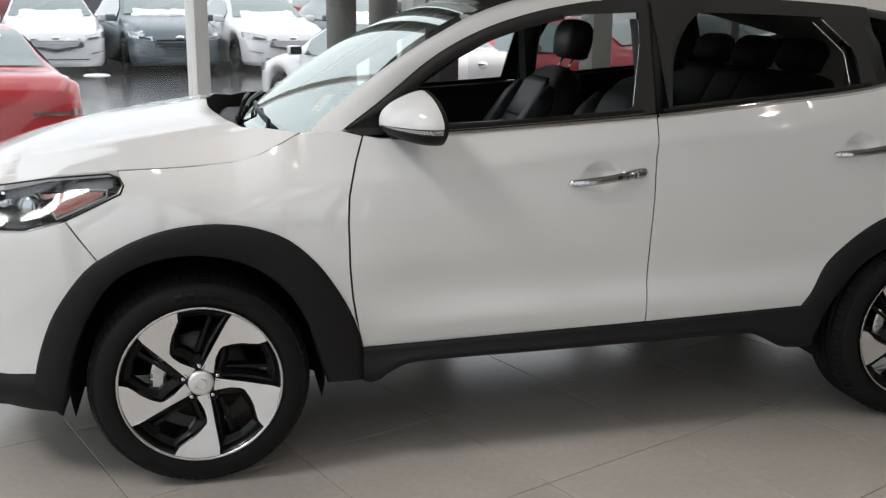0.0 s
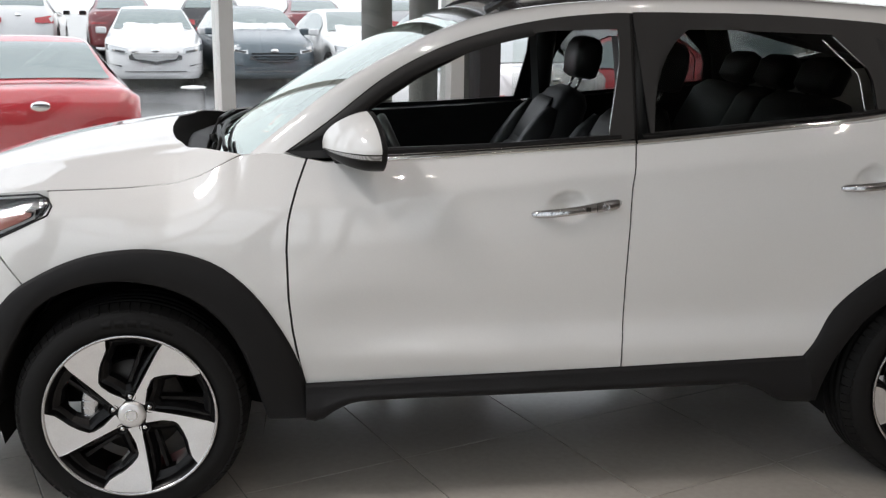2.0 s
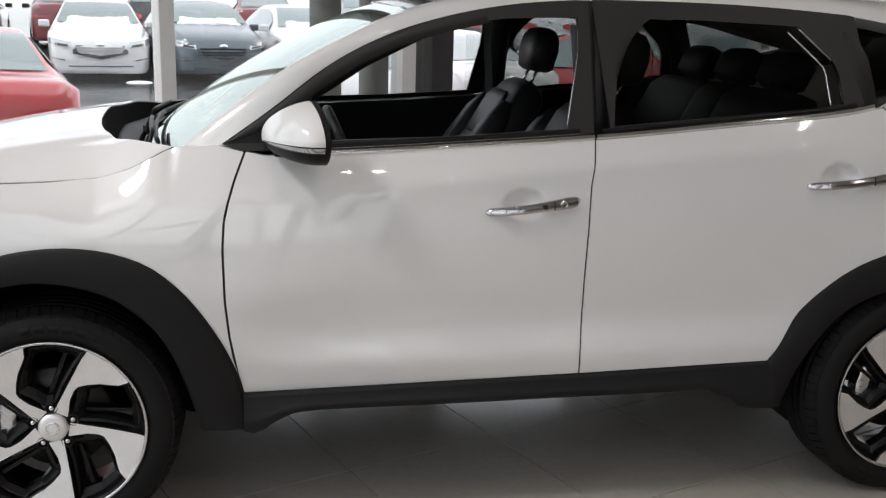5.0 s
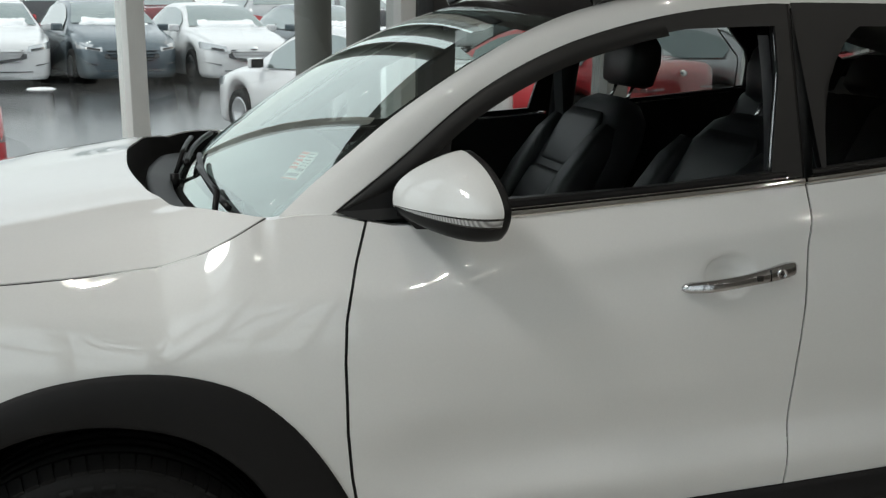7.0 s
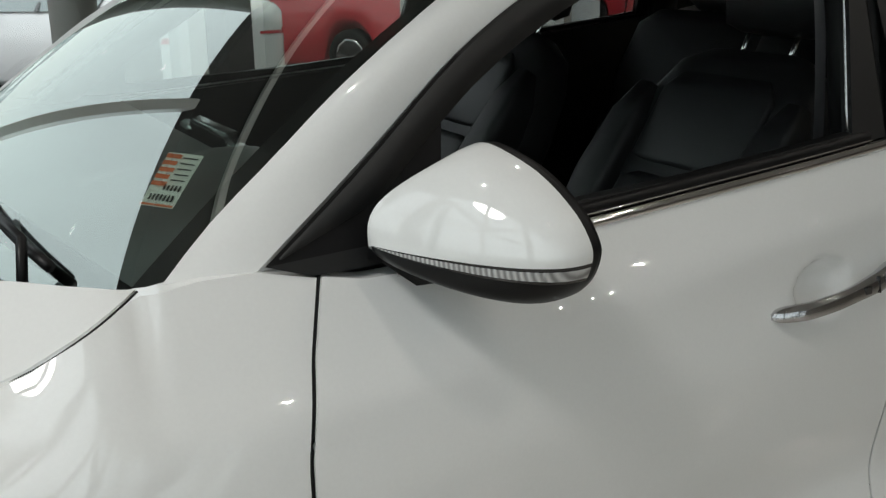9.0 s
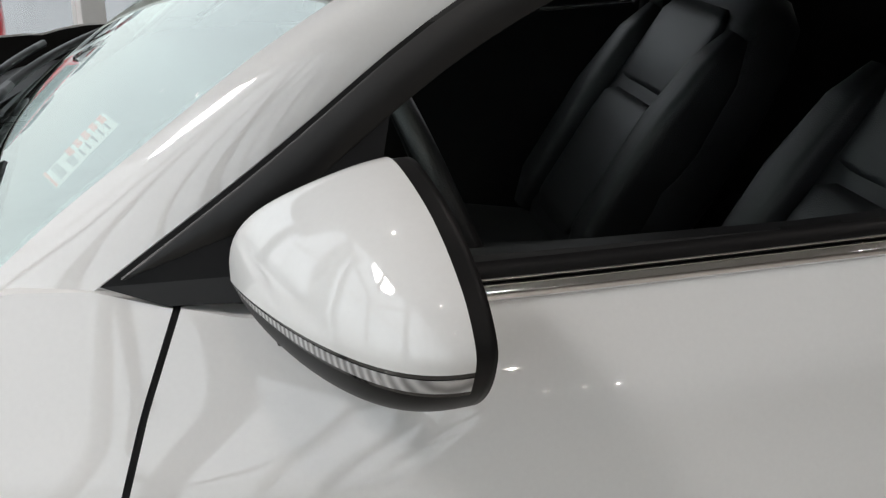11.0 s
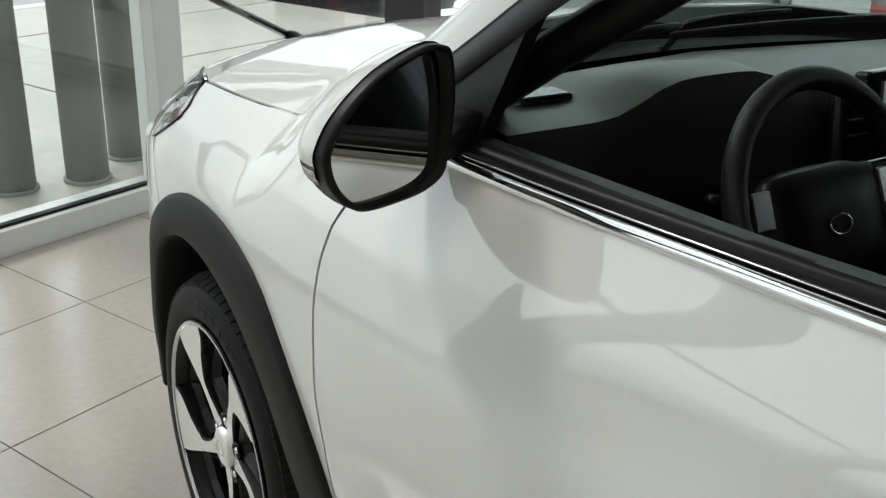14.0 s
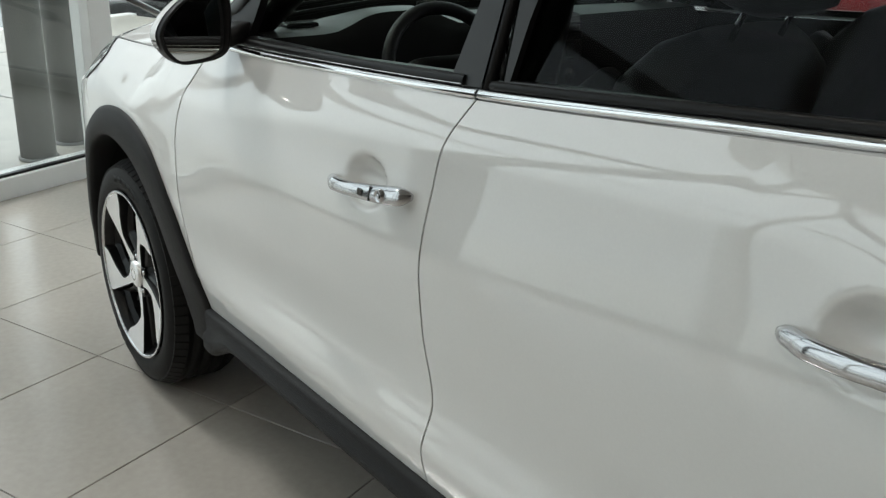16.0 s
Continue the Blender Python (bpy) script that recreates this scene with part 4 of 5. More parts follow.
def front_seat(y0, dx):
    s = new("front_seat")
    s.parent = car
    tagged(s, "black leather front seat with stitched centre panel")
    up = np.array((0.52, 0, 0.854))      # along the back
    fw = np.array((-0.854, 0, 0.52))     # out of its front face
    yy = np.array((0, 1.0, 0))
    base = np.array((1.30 + dx, y0, 0.66))
    prof = ((0.0, 0.20, 0.075), (0.05, 0.245, 0.09), (0.25, 0.26, 0.095), (0.45, 0.25, 0.09), (0.58, 0.225, 0.08), (0.66, 0.19, 0.065), (0.70, 0.13, 0.04))
    soft_box("backrest", [(base + up * h, w, d, yy, fw) for h, w, d in prof], LEATHER, s)
    for sd in (-1, 1):
        soft_box("back_bolster", [(base + up * h + yy * sd * 0.205 + fw * 0.075, w, d, yy, fw) for h, w, d in ((0.02, 0.03, 0.03), (0.1, 0.05, 0.055), (0.35, 0.055, 0.06), (0.5, 0.045, 0.045), (0.58, 0.02, 0.02))], LEATHER, s)
    soft_box("back_panel", [(base + up * h + fw * 0.092, w, d, yy, fw) for h, w, d in ((0.06, 0.10, 0.010), (0.09, 0.135, 0.018), (0.30, 0.14, 0.02), (0.36, 0.135, 0.018), (0.38, 0.10, 0.006))], LEATHER, s)
    soft_box("shoulder_panel", [(base + up * h + fw * 0.080, w, d, yy, fw) for h, w, d in ((0.40, 0.12, 0.008), (0.42, 0.15, 0.016), (0.58, 0.15, 0.014), (0.62, 0.12, 0.004))], LEATHER, s)
    hr = base + up * 0.84 + fw * 0.035
    u2 = np.array((0.16, 0, 0.987))
    f2 = np.array((-0.987, 0, 0.16))
    soft_box("headrest", [(hr + u2 * h, w, d, yy, f2) for h, w, d in ((-0.09, 0.08, 0.035), (-0.075, 0.115, 0.055), (0.0, 0.130, 0.062), (0.05, 0.125, 0.055), (0.078, 0.10, 0.04), (0.088, 0.06, 0.015))], LEATHER, s)
    for sd in (-1, 1):
        tube("headrest_post", [base + up * 0.68 + yy * sd * 0.065, hr - u2 * 0.06 + yy * sd * 0.065], 0.006, CHROME, s, sides=10)
    soft_box("cushion", [((x, y0, z), w, h, yy, (0, 0, 1)) for x, z, w, h in ((1.36 + dx, 0.62, 0.22, 0.05), (1.30 + dx, 0.63, 0.26, 0.085), (1.05 + dx, 0.655, 0.265, 0.09), (0.88 + dx, 0.675, 0.255, 0.085), (0.80 + dx, 0.67, 0.22, 0.05))], LEATHER, s, flip=True)
    boxed("seat_base", (1.1 + dx, y0, 0.49), (0.5, 0.42, 0.16), SATIN, s, 0.02)
    return s


front_seat(-0.37, 0.10)
front_seat(0.37, 0.0)
bench = new("rear_bench")
bench.parent = car
tagged(bench, "black leather rear bench with three headrests")
up, fw, yy = np.array((0.40, 0, 0.917)), np.array((-0.917, 0, 0.40)), np.array((0, 1.0, 0))
base = np.array((2.12, 0, 0.68))
for y0, w in ((-0.36, 0.31), (0.36, 0.31), (0.0, 0.15)):
    soft_box("backrest", [(base + up * h + yy * y0, w * k, d, yy, fw) for h, k, d in ((0.0, 0.85, 0.06), (0.06, 0.98, 0.085), (0.45, 1.0, 0.085), (0.60, 0.96, 0.075), (0.655, 0.8, 0.04))], LEATHER, bench)
    soft_box("headrest", [(base + up * (0.74 + h) + yy * y0, 0.13 * k, d, yy, fw) for h, k, d in ((-0.07, 0.7, 0.03), (-0.05, 0.95, 0.05), (0.03, 1.0, 0.05), (0.06, 0.8, 0.03), (0.07, 0.5, 0.01))], LEATHER, bench)
    for sd in (-1, 1):
        tube("headrest_post", [base + up * 0.62 + yy * (y0 + sd * 0.05), base + up * 0.70 + yy * (y0 + sd * 0.05)], 0.006, CHROME, bench, sides=8)
soft_box("bench_cushion", [((x, 0, z), w, h, yy, (0, 0, 1)) for x, z, w, h in ((2.2, 0.62, 0.55, 0.06), (2.05, 0.64, 0.62, 0.09), (1.8, 0.66, 0.62, 0.09), (1.7, 0.65, 0.58, 0.05))], LEATHER, bench, flip=True)
boxed("cabin_floor", (1.3, 0, 0.425), (1.9, 1.5, 0.05), DARK, car)
boxed("parcel_shelf", (2.78, 0, 1.0), (0.7, 1.25, 0.03), DASH, car, 0.01)
boxed("bulkhead", (0.46, 0, 0.78), (0.10, 1.46, 0.66), DARK, car, 0.03)


def pillar_trim(side):
    """Inner posts between the side windows."""
    for nm, pts, r in (("screen_pillar_trim", [(0.47, 0.715, 1.10), (0.68, 0.672, 1.25), (0.89, 0.63, 1.385), (1.10, 0.575, 1.485)], 0.028),
                       ("centre_pillar_trim", [(1.60, 0.742, 1.12), (1.605, 0.70, 1.34), (1.61, 0.640, 1.54)], 0.045),
                       ("rear_pillar_trim", [(2.50, 0.745, 1.22), (2.46, 0.70, 1.40), (2.40, 0.645, 1.52)], 0.05)):
        tube(nm, [(x, side * y, z) for x, y, z in pts], r, DASH, car, sides=10)


both(pillar_trim)


def tail_shell(side):
    g = coons([(2.45, 1.25), (2.75, 1.30), (3.4, 1.36)], [(3.4, 1.36), (3.38, 1.42)], [(2.45, 1.30), (2.75, 1.38), (3.38, 1.44)], [(2.45, 1.25), (2.45, 1.30)], 16, 4)
    return sheet("tail_trim", skin(g, side, 0.03), DASH, car, flip=side > 0)


both(tail_shell)
sheet("tailgate", np.array([[(3.34 + 0.14 * (1 - s) ** 1.5 + 0.06 * (1 - v * v), v * (0.62 + 0.12 * (1 - s)), 0.62 + 0.88 * s) for v in np.linspace(-1, 1, 13)] for s in np.linspace(0, 1, 14)]), PAINT, car, "white tailgate", flip=True, skirt=np.array((-0.02, 0, 0)))
sheet("rear_screen", np.array([[(3.12 + 0.28 * (1 - s) + 0.06 * (1 - v * v), v * (0.55 + 0.06 * (1 - s)), 1.12 + 0.42 * s) for v in np.linspace(-1, 1, 9)] for s in np.linspace(0, 1, 8)]) + np.array((0.02, 0, 0)), GLASS_DARK, car, flip=True)

# dashboard
dash = []
for y in np.linspace(-0.74, 0.74, 41):
    a = abs(y)
    hood_up = 0.045 * math.exp(-((y + 0.37) / 0.15) ** 4)
    x0 = 0.26 + 0.14 * a
    dash.append([(x0, y, 1.115), (x0 + 0.12, y, 1.135 + 0.4 * hood_up), (0.60, y, 1.145 + hood_up), (0.665, y, 1.14 + hood_up), (0.69, y, 1.115 + 0.7 * hood_up), (0.685, y, 1.06), (0.70, y, 1.0), (0.70, y, 0.93), (0.66, y, 0.86), (0.60, y, 0.70)])
# light painted into the dash: top lightened for windscreen light, face darkened as shaded
DASHLIT = material("grained dash top", (0.050, 0.054, 0.052), 0.36, vary=0.12, bump=0.06, bscale=900, spec=1.0)
DASHSHADE = material("dash face darkened as shade", (0.011, 0.0115, 0.012), 0.6, vary=0.12, bump=0.06, bscale=900, spec=0.2)
board = sheet("dashboard", np.array(dash)[:, 3:], DASHSHADE, car, "black soft-touch dashboard", flip=True)
sheet("lit_dash_top", np.array(dash)[:, :4], DASHLIT, board, "dash top of the same plastic, lightened for windscreen light", flip=True)
screen_o = boxed("touch_screen", (0.705, 0.02, 1.105), (0.03, 0.22, 0.13), GLOSSBLACK, board, 0.006, Matrix.Rotation(radians(-8), 4, "Y"))
SCREENLIT = material("lit display", (0.50, 0.58, 0.58), 0.15, coat=0.5, emit=0.18)
boxed("display", (0.722, 0.02, 1.11), (0.002, 0.15, 0.09), SCREENLIT, screen_o, 0.0, Matrix.Rotation(radians(-8), 4, "Y"))
for y0 in (0.175, -0.115):
    v = boxed("air_vent", (0.705, y0, 1.09), (0.03, 0.075, 0.13), ALLOY, board, 0.012, Matrix.Rotation(radians(-8), 4, "Y"))
    boxed("vent_opening", (0.718, y0, 1.09), (0.012, 0.058, 0.11), GLOSSBLACK, v, 0.004, Matrix.Rotation(radians(-8), 4, "Y"))
    for k in range(4):
        boxed("vent_slat", (0.722, y0, 1.055 + 0.024 * k), (0.012, 0.056, 0.004), SATIN, v)
boxed("climate_panel", (0.712, 0.03, 0.985), (0.03, 0.30, 0.075), SATIN, board, 0.008, Matrix.Rotation(radians(-12), 4, "Y"))
for y0 in (-0.09, 0.15):
    lathe("knob", [(0.0, 0.025), (0.016, 0.025), (0.018, 0.02), (0.019, 0.0)], ALLOY, board, n=20, axis="z").matrix_local = Matrix.Translation((0.725, y0, 0.985)) @ Matrix.Rotation(radians(78), 4, "Y")
boxed("trim_strip", (0.722, 0.03, 1.03), (0.01, 0.30, 0.006), ALLOY, board, 0.002)
boxed("demister_vent", (0.545, -0.60, 1.150), (0.05, 0.09, 0.012), GLOSSBLACK, board, 0.005)
boxed("console", (0.98, 0.02, 0.66), (0.62, 0.24, 0.30), DASH, car, 0.03)
tube("gear_lever", [(0.92, 0.02, 0.80), (0.90, 0.02, 0.92)], [0.012, 0.026], SATIN, car)
boxed("console_tray", (0.80, 0.10, 0.86), (0.10, 0.16, 0.02), ALLOY, car, 0.006, Matrix.Rotation(radians(20), 4, "Y"))

# steering wheel
sw = new("steering_wheel")
sw.parent = car
tagged(sw, "black leather steering wheel with three spokes")
SWM = Matrix.Translation((0.868, -0.362, 1.056)) @ Matrix.Rotation(radians(66), 4, "Y")
ring = [SWM @ Vector((0.164 * math.cos(a), 0.170 * math.sin(a), 0)) for a in np.linspace(0, 2 * math.pi, 48, endpoint=False)]
tube("rim", ring, 0.0165, LEATHER, sw, sides=12, closed=True)
soft_box("airbag_cover", [(SWM @ Vector((0.035, 0, h)), w, d, (0, 1, 0), SWM.to_3x3() @ Vector((1, 0, 0))) for h, w, d in ((-0.06, 0.08, 0.06), (-0.02, 0.118, 0.085), (0.0, 0.112, 0.080), (0.010, 0.09, 0.062), (0.013, 0.05, 0.03))], SATIN, sw)
for a0, a1 in ((90, 84), (-90, -84)):
    s = 1 if a0 > 0 else -1
    loft("spoke", [[SWM @ Vector((dx, s * y, dz)) for dx, dz in ((-0.02 - k, -0.012), (0.03 + k, -0.012), (0.03 + k, 0.0), (-0.02 - k, 0.0))] for y, k in ((0.07, 0.015), (0.12, 0.0), (0.166, 0.0))], SATIN, sw, smooth=False, flip=s < 0)
    boxed("spoke_trim", SWM @ Vector((-0.005, s * 0.125, 0.002)), (0.006, 0.035, 0.05), ALLOY, sw, 0.002, SWM.to_3x3().to_4x4() @ Matrix.Rotation(radians(90), 4, "Y"))
loft("spoke", [[SWM @ Vector((x, dy, dz)) for dy, dz in ((-0.03, -0.012), (0.03, -0.012), (0.03, 0.0), (-0.03, 0.0))] for x in (0.06, 0.160)], ALLOY, sw, smooth=False)
tube("wheel_emblem", [SWM @ Vector((0.032 + 0.013 * math.cos(a), 0.021 * math.sin(a), 0.0155)) for a in np.linspace(0, 2 * math.pi, 24, endpoint=False)], 0.0018, CHROME, sw, sides=6, closed=True)
tube("steering_column", [SWM @ Vector((0, 0, -0.02)), SWM @ Vector((0, 0, -0.2))], 0.045, SATIN, car)
for s in (-1, 1):
    tube("stalk", [SWM @ Vector((0, s * 0.03, -0.06)), SWM @ Vector((-0.03, s * 0.16, -0.05))], [0.008, 0.011], SATIN, car, sides=8)

WEBBING = material("grey seat belt webbing", (0.16, 0.16, 0.165), 0.7, vary=0.1, bump=0.4, bscale=500)


def belt_and_strips(side):
    rows = []
    for p in curve([(1.545, 0.645, 1.50), (1.555, 0.668, 1.38), (1.572, 0.675, 1.2), (1.582, 0.675, 1.0)], 14):
        rows.append([(p[0] - 0.016, side * p[1], p[2]), (p[0] + 0.016, side * (p[1] - 0.004), p[2])])
    sheet("seat_belt", np.array(rows), WEBBING, car, "grey seat belt webbing", flip=side > 0)
    for nm, pts in (("glass_run_strip", [(1.494, 1.20), (1.538, 1.42), (1.538, 1.52)]), ("glass_run_strip", [(2.26, 1.508), (2.388, 1.395), (2.402, 1.27)]), ("glass_run_strip", [(2.225, 1.495), (2.345, 1.385), (2.36, 1.262)])):
        tube(nm, [(x, side * (yframe(x, z) - 0.004), z) for x, z in resample(pts, 12)], 0.003, ALLOY, car, sides=6)


both(belt_and_strips)

# wipers in the scuttle
def wiper(v0, v1, lift):
    w = new("wiper")
    w.parent = car
    tagged(w, "black wiper lying at the foot of the windscreen")
    pts = [np.array(screen_point(-0.05 + lift * t, v0 + (v1 - v0) * t)) + (-0.012, 0, 0.016) for t in np.linspace(0, 1, 12)]
    tube("blade", pts, 0.008, SATIN, w, sides=6)
    arm = [np.array(screen_point(-0.07, v0 + (v1 - v0) * 0.02)) + (-0.03, 0, -0.01)] + [p + np.array((-0.012, 0, 0.022)) for p in pts[1:7]]
    tube("arm", arm, 0.007, SATIN, w, sides=6)
    tube("pivot", [arm[0] - np.array((0, 0, 0.04)), arm[0] + np.array((0, 0, 0.010))], 0.013, SATIN, w, sides=12)


wiper(-0.78, -0.05, 0.05)
wiper(-0.02, 0.72, 0.05)

# headlamps
def lamp_width(x, z):
    return half_width(x, z) - tuck(x, z)


def lamp_skin(g, side, inset=0.0):
    return np.array([[(p[0], side * (lamp_width(p[0], p[1]) - inset), p[1]) for p in row] for row in g])


def headlamp(side):
    h = new("headlamp")
    h.parent = car
    tagged(h, "swept-back headlamp with an amber side reflector")
    top = [(-0.60, 0.976), (-0.42, 1.008), (-0.25, 1.030), (-0.212, 1.020)]
    bot = [(-0.60, 0.862), (-0.50, 0.862), (-0.392, 0.892), (-0.218, 0.974)]
    g = coons(bot, [(-0.218, 0.974), (-0.203, 0.995), (-0.212, 1.020)], top, [(-0.60, 0.862), (-0.61, 0.92), (-0.60, 0.976)], 24, 10)
    lens = sheet("lens", lamp_skin(g, side, -0.002), GLASS_LENS, h, flip=side > 0)
    lens.visible_shadow = False
    sheet("housing", lamp_skin(g, side, 0.05), GLOSSBLACK, h, flip=side > 0)
    bez = coons([(-0.60, 0.935), (-0.42, 0.972), (-0.24, 0.983)], [(-0.24, 0.985), (-0.22, 1.02)], [(-0.60, 0.955), (-0.42, 0.994), (-0.22, 1.008)], [(-0.60, 0.935), (-0.60, 0.955)], 16, 4)
    sheet("bezel", lamp_skin(bez, side, 0.010), GLOSSBLACK, h, flip=side > 0)
    am = coons([(-0.40, 0.905), (-0.30, 0.945), (-0.262, 0.965)], [(-0.262, 0.965), (-0.262, 0.975)], [(-0.45, 0.962), (-0.35, 0.972), (-0.262, 0.975)], [(-0.40, 0.905), (-0.45, 0.962)], 10, 5)
    sheet("side_reflector", lamp_skin(am, side, 0.018), AMBER, h, flip=side > 0)
    rimr = [(-0.40, 0.898), (-0.30, 0.94), (-0.252, 0.962), (-0.25, 0.98), (-0.35, 0.978), (-0.46, 0.968)]
    tube("reflector_frame", [(x, side * (lamp_width(x, z) - 0.014), z) for x, z in rimr], 0.004, LENSWHITE, h, sides=6, closed=True)
    for x, z in ((-0.50, 0.915), (-0.58, 0.925)):
        lathe("projector", [(0.0, 0.012), (0.02, 0.01), (0.034, 0.0), (0.04, -0.004), (0.042, -0.03)], LAMPSILVER, h, n=24, axis="z").matrix_local = Matrix.Translation((x, side * (lamp_width(x, z) - 0.055), z)) @ Matrix.Rotation(radians(90 * -side), 4, "X") @ Matrix.Rotation(radians(-35), 4, "Y")
    pts = [(-0.21, 0.972), (-0.30, 0.93), (-0.392, 0.888), (-0.50, 0.858)]
    tube("lamp_gasket", [(x, side * (lamp_width(x, z) + 0.001), z) for x, z in pts], 0.003, SATIN, h, sides=6)
    pts = [(-0.21, 0.972), (-0.20, 0.996), (-0.212, 1.016), (-0.245, 1.026), (-0.42, 1.008), (-0.60, 0.978)]
    tube("lamp_gasket", [(x, side * (lamp_width(x, z) + 0.001), z) for x, z in pts], 0.003, SATIN, h, sides=6)
    return h


both(headlamp)
boxed("radiator_grille", (-0.868, 0, 0.78), (0.05, 0.9, 0.26), GLOSSBLACK, car, 0.04)
for k in range(4):
    boxed("grille_bar", (-0.892, 0, 0.70 + 0.05 * k), (0.016, 0.80, 0.016), CHROME, car, 0.004)

# stock sticker inside the screen
stk = thing("sticker", "white and orange stock sticker behind the windscreen", "sticker")
STKW = material("sticker white", (0.72, 0.72, 0.68), 0.5, vary=0.05)
STKO = material("sticker orange", (0.72, 0.17, 0.06), 0.5, vary=0.05)
INK = material("black print", (0.02, 0.02, 0.02), 0.6)


def on_screen(s, v, d):
    return np.array(screen_point(s, v)) + np.array((0.55, 0.0, -0.80)) * d


def patch(name, s0, s1, p0, p1, d, mat):
    """A piece of the sticker: s up the screen, p across it from 0 to 1."""
    def across(s, p):
        k = (s - 0.112) / 0.1
        return -0.785 + 0.057 * k + p * (-0.085 - 0.012 * k)
    sheet(name, np.array([[on_screen(s + 0.015 * p, across(s, p), d) for p in np.linspace(p0, p1, 3)] for s in np.linspace(s0, s1, 3)]), mat, stk)


patch("paper", 0.105, 0.205, 0.0, 1.0, 0.006, STKW)
for k in range(5):
    patch("orange_bar", 0.141 + 0.013 * k, 0.149 + 0.013 * k, 0.02, 0.47 - 0.04 * (k % 2), 0.0045, STKO)
    patch("print_bar", 0.152 + 0.0105 * k, 0.1545 + 0.0105 * k, 0.52, 0.93, 0.0045, INK)
patch("orange_bar", 0.1055, 0.109, 0.0, 0.99, 0.0045, STKO)
for k in range(7):
    patch("print_bar", 0.115, 0.126, 0.17 + 0.11 * k, 0.23 + 0.11 * k, 0.0045, INK)
for k in range(5):
    patch("print_bar", 0.134, 0.144, 0.44 + 0.11 * k, 0.50 + 0.11 * k, 0.0045, INK)

# ---- showroom and street ----
ANG = math.atan2(0.375, 0.927)
TURN = Matrix.Rotation(ANG, 4, "Z")
HIGH = 5.0


def room_box(name, a, b, mat, parent=None, bevel=0.0, label=""):
    """A box between two corners given in the room's own axes."""
    c = [(p + q) / 2 for p, q in zip(a, b)]
    return boxed(name, in_room(*c), [abs(q - p) for p, q in zip(a, b)], mat, parent, bevel, TURN, label)


floor = tagged(room_box("floor", (-0.1, -15, -0.10), (17, 0.1, -0.004), GROUT), "polished pale beige tile floor of the showroom", "floor", kind="structure")
ceiling = tagged(room_box("ceiling", (-0.1, -15, HIGH), (17, 0.1, HIGH + 0.15), CEIL), "grey showroom ceiling with downlights", "ceiling", kind="structure")
tagged(room_box("wall_back", (-0.1, -15.2, -0.1), (17, -15.0, HIGH), WALLP), "warm white painted back wall", "wall", kind="structure")
tagged(room_box("wall_side", (17, -15.2, -0.1), (17.2, 0.1, HIGH), WALLP), "warm white painted side wall", "wall", kind="structure")


def glass_wall(name, length, posts, along_x, transoms, start=0.0, high=HIGH, bar=None, deep=0.02):
    """A shop window: sill, head, posts, transoms, gaskets and panes; along_x: the wall runs on the room's x, else down its -y."""
    wall = thing(name, "floor to ceiling shop window in light grey aluminium", "window", kind="structure")

    def seg(nm, s0, s1, z0, z1, d0, d1, mat, lab="", bev=0.0):
        a, b = ((s0, d0, z0), (s1, d1, z1)) if along_x else ((-d0, -s0, z0), (-d1, -s1, z1))
        return room_box(nm, a, b, mat, wall, bev, lab)
    seg("window_sill", start - 0.12, length, -0.004, 0.10, 0.0, 0.16, FRAMEWHITE, "white sill upstand", 0.004)
    seg("window_head", start - 0.12, length, high - 0.10, high, 0.0, 0.16, bar or FRAMEWHITE)
    edges = [start] + [p for p, w, m in posts] + [length]
    for p, w, m in posts:
        seg("mullion", p - w / 2, p + w / 2, 0.10, high - 0.10, 0.004, 0.15, m, "", 0.004)
    for a, b, wa, wb in zip(edges[:-1], edges[1:], [0] + [w for p, w, m in posts], [w for p, w, m in posts] + [0]):
        lo, hi = a + wa / 2, b - wb / 2
        for z in transoms:
            seg("transom", lo, hi, z - deep, z + deep, 0.02, 0.13, bar or FRAMEWHITE)
        zs = [0.10] + list(transoms) + [high - 0.10]
        seg("gasket", lo, hi, 0.10, 0.112, 0.03, 0.06, SATIN)
        for z0, z1 in zip(zs[:-1], zs[1:]):
            g = seg("pane", lo, hi, z0, z1, 0.075, 0.079, GLASS_PANE)
            g.visible_shadow = False
    return wall


DARKPOST = material("dark grey steel post", (0.035, 0.035, 0.037), 0.5, vary=0.15)
glass_wall("window_far", 5.02, [(0.30, 0.24, DARKPOST), (3.15, 0.085, FRAMEWHITE), (4.68, 0.10, FRAMEWHITE), (4.93, 0.16, DARKPOST)], True, [], 0.0, 2.95, DARKPOST)
glass_wall("window_far_low", 17, [(6.38, 0.20, FRAMEWHITE), (7.95, 0.10, FRAMEWHITE), (9.5, 0.10, FRAMEWHITE), (11.05, 0.10, FRAMEWHITE), (12.6, 0.10, FRAMEWHITE), (14.2, 0.10, FRAMEWHITE), (15.7, 0.10, FRAMEWHITE)], True, [], 5.15, 2.5)
tagged(room_box("wall_bulkhead", (-0.1, 0.0, 2.95), (5.02, 0.18, HIGH), DARKPOST), "dark grey bulkhead over the tall windows", "wall", kind="structure")
tagged(room_box("trim", (-0.1, -0.03, 3.30), (5.0, 0.0, 3.35), FRAMEWHITE), "thin white trim along the bulkhead", "trim", kind="structure")
tagged(room_box("wall_bulkhead", (5.02, 0.0, 2.5), (17, 0.18, HIGH), DARKPOST), "dark grey bulkhead over the low windows", "wall", kind="structure")
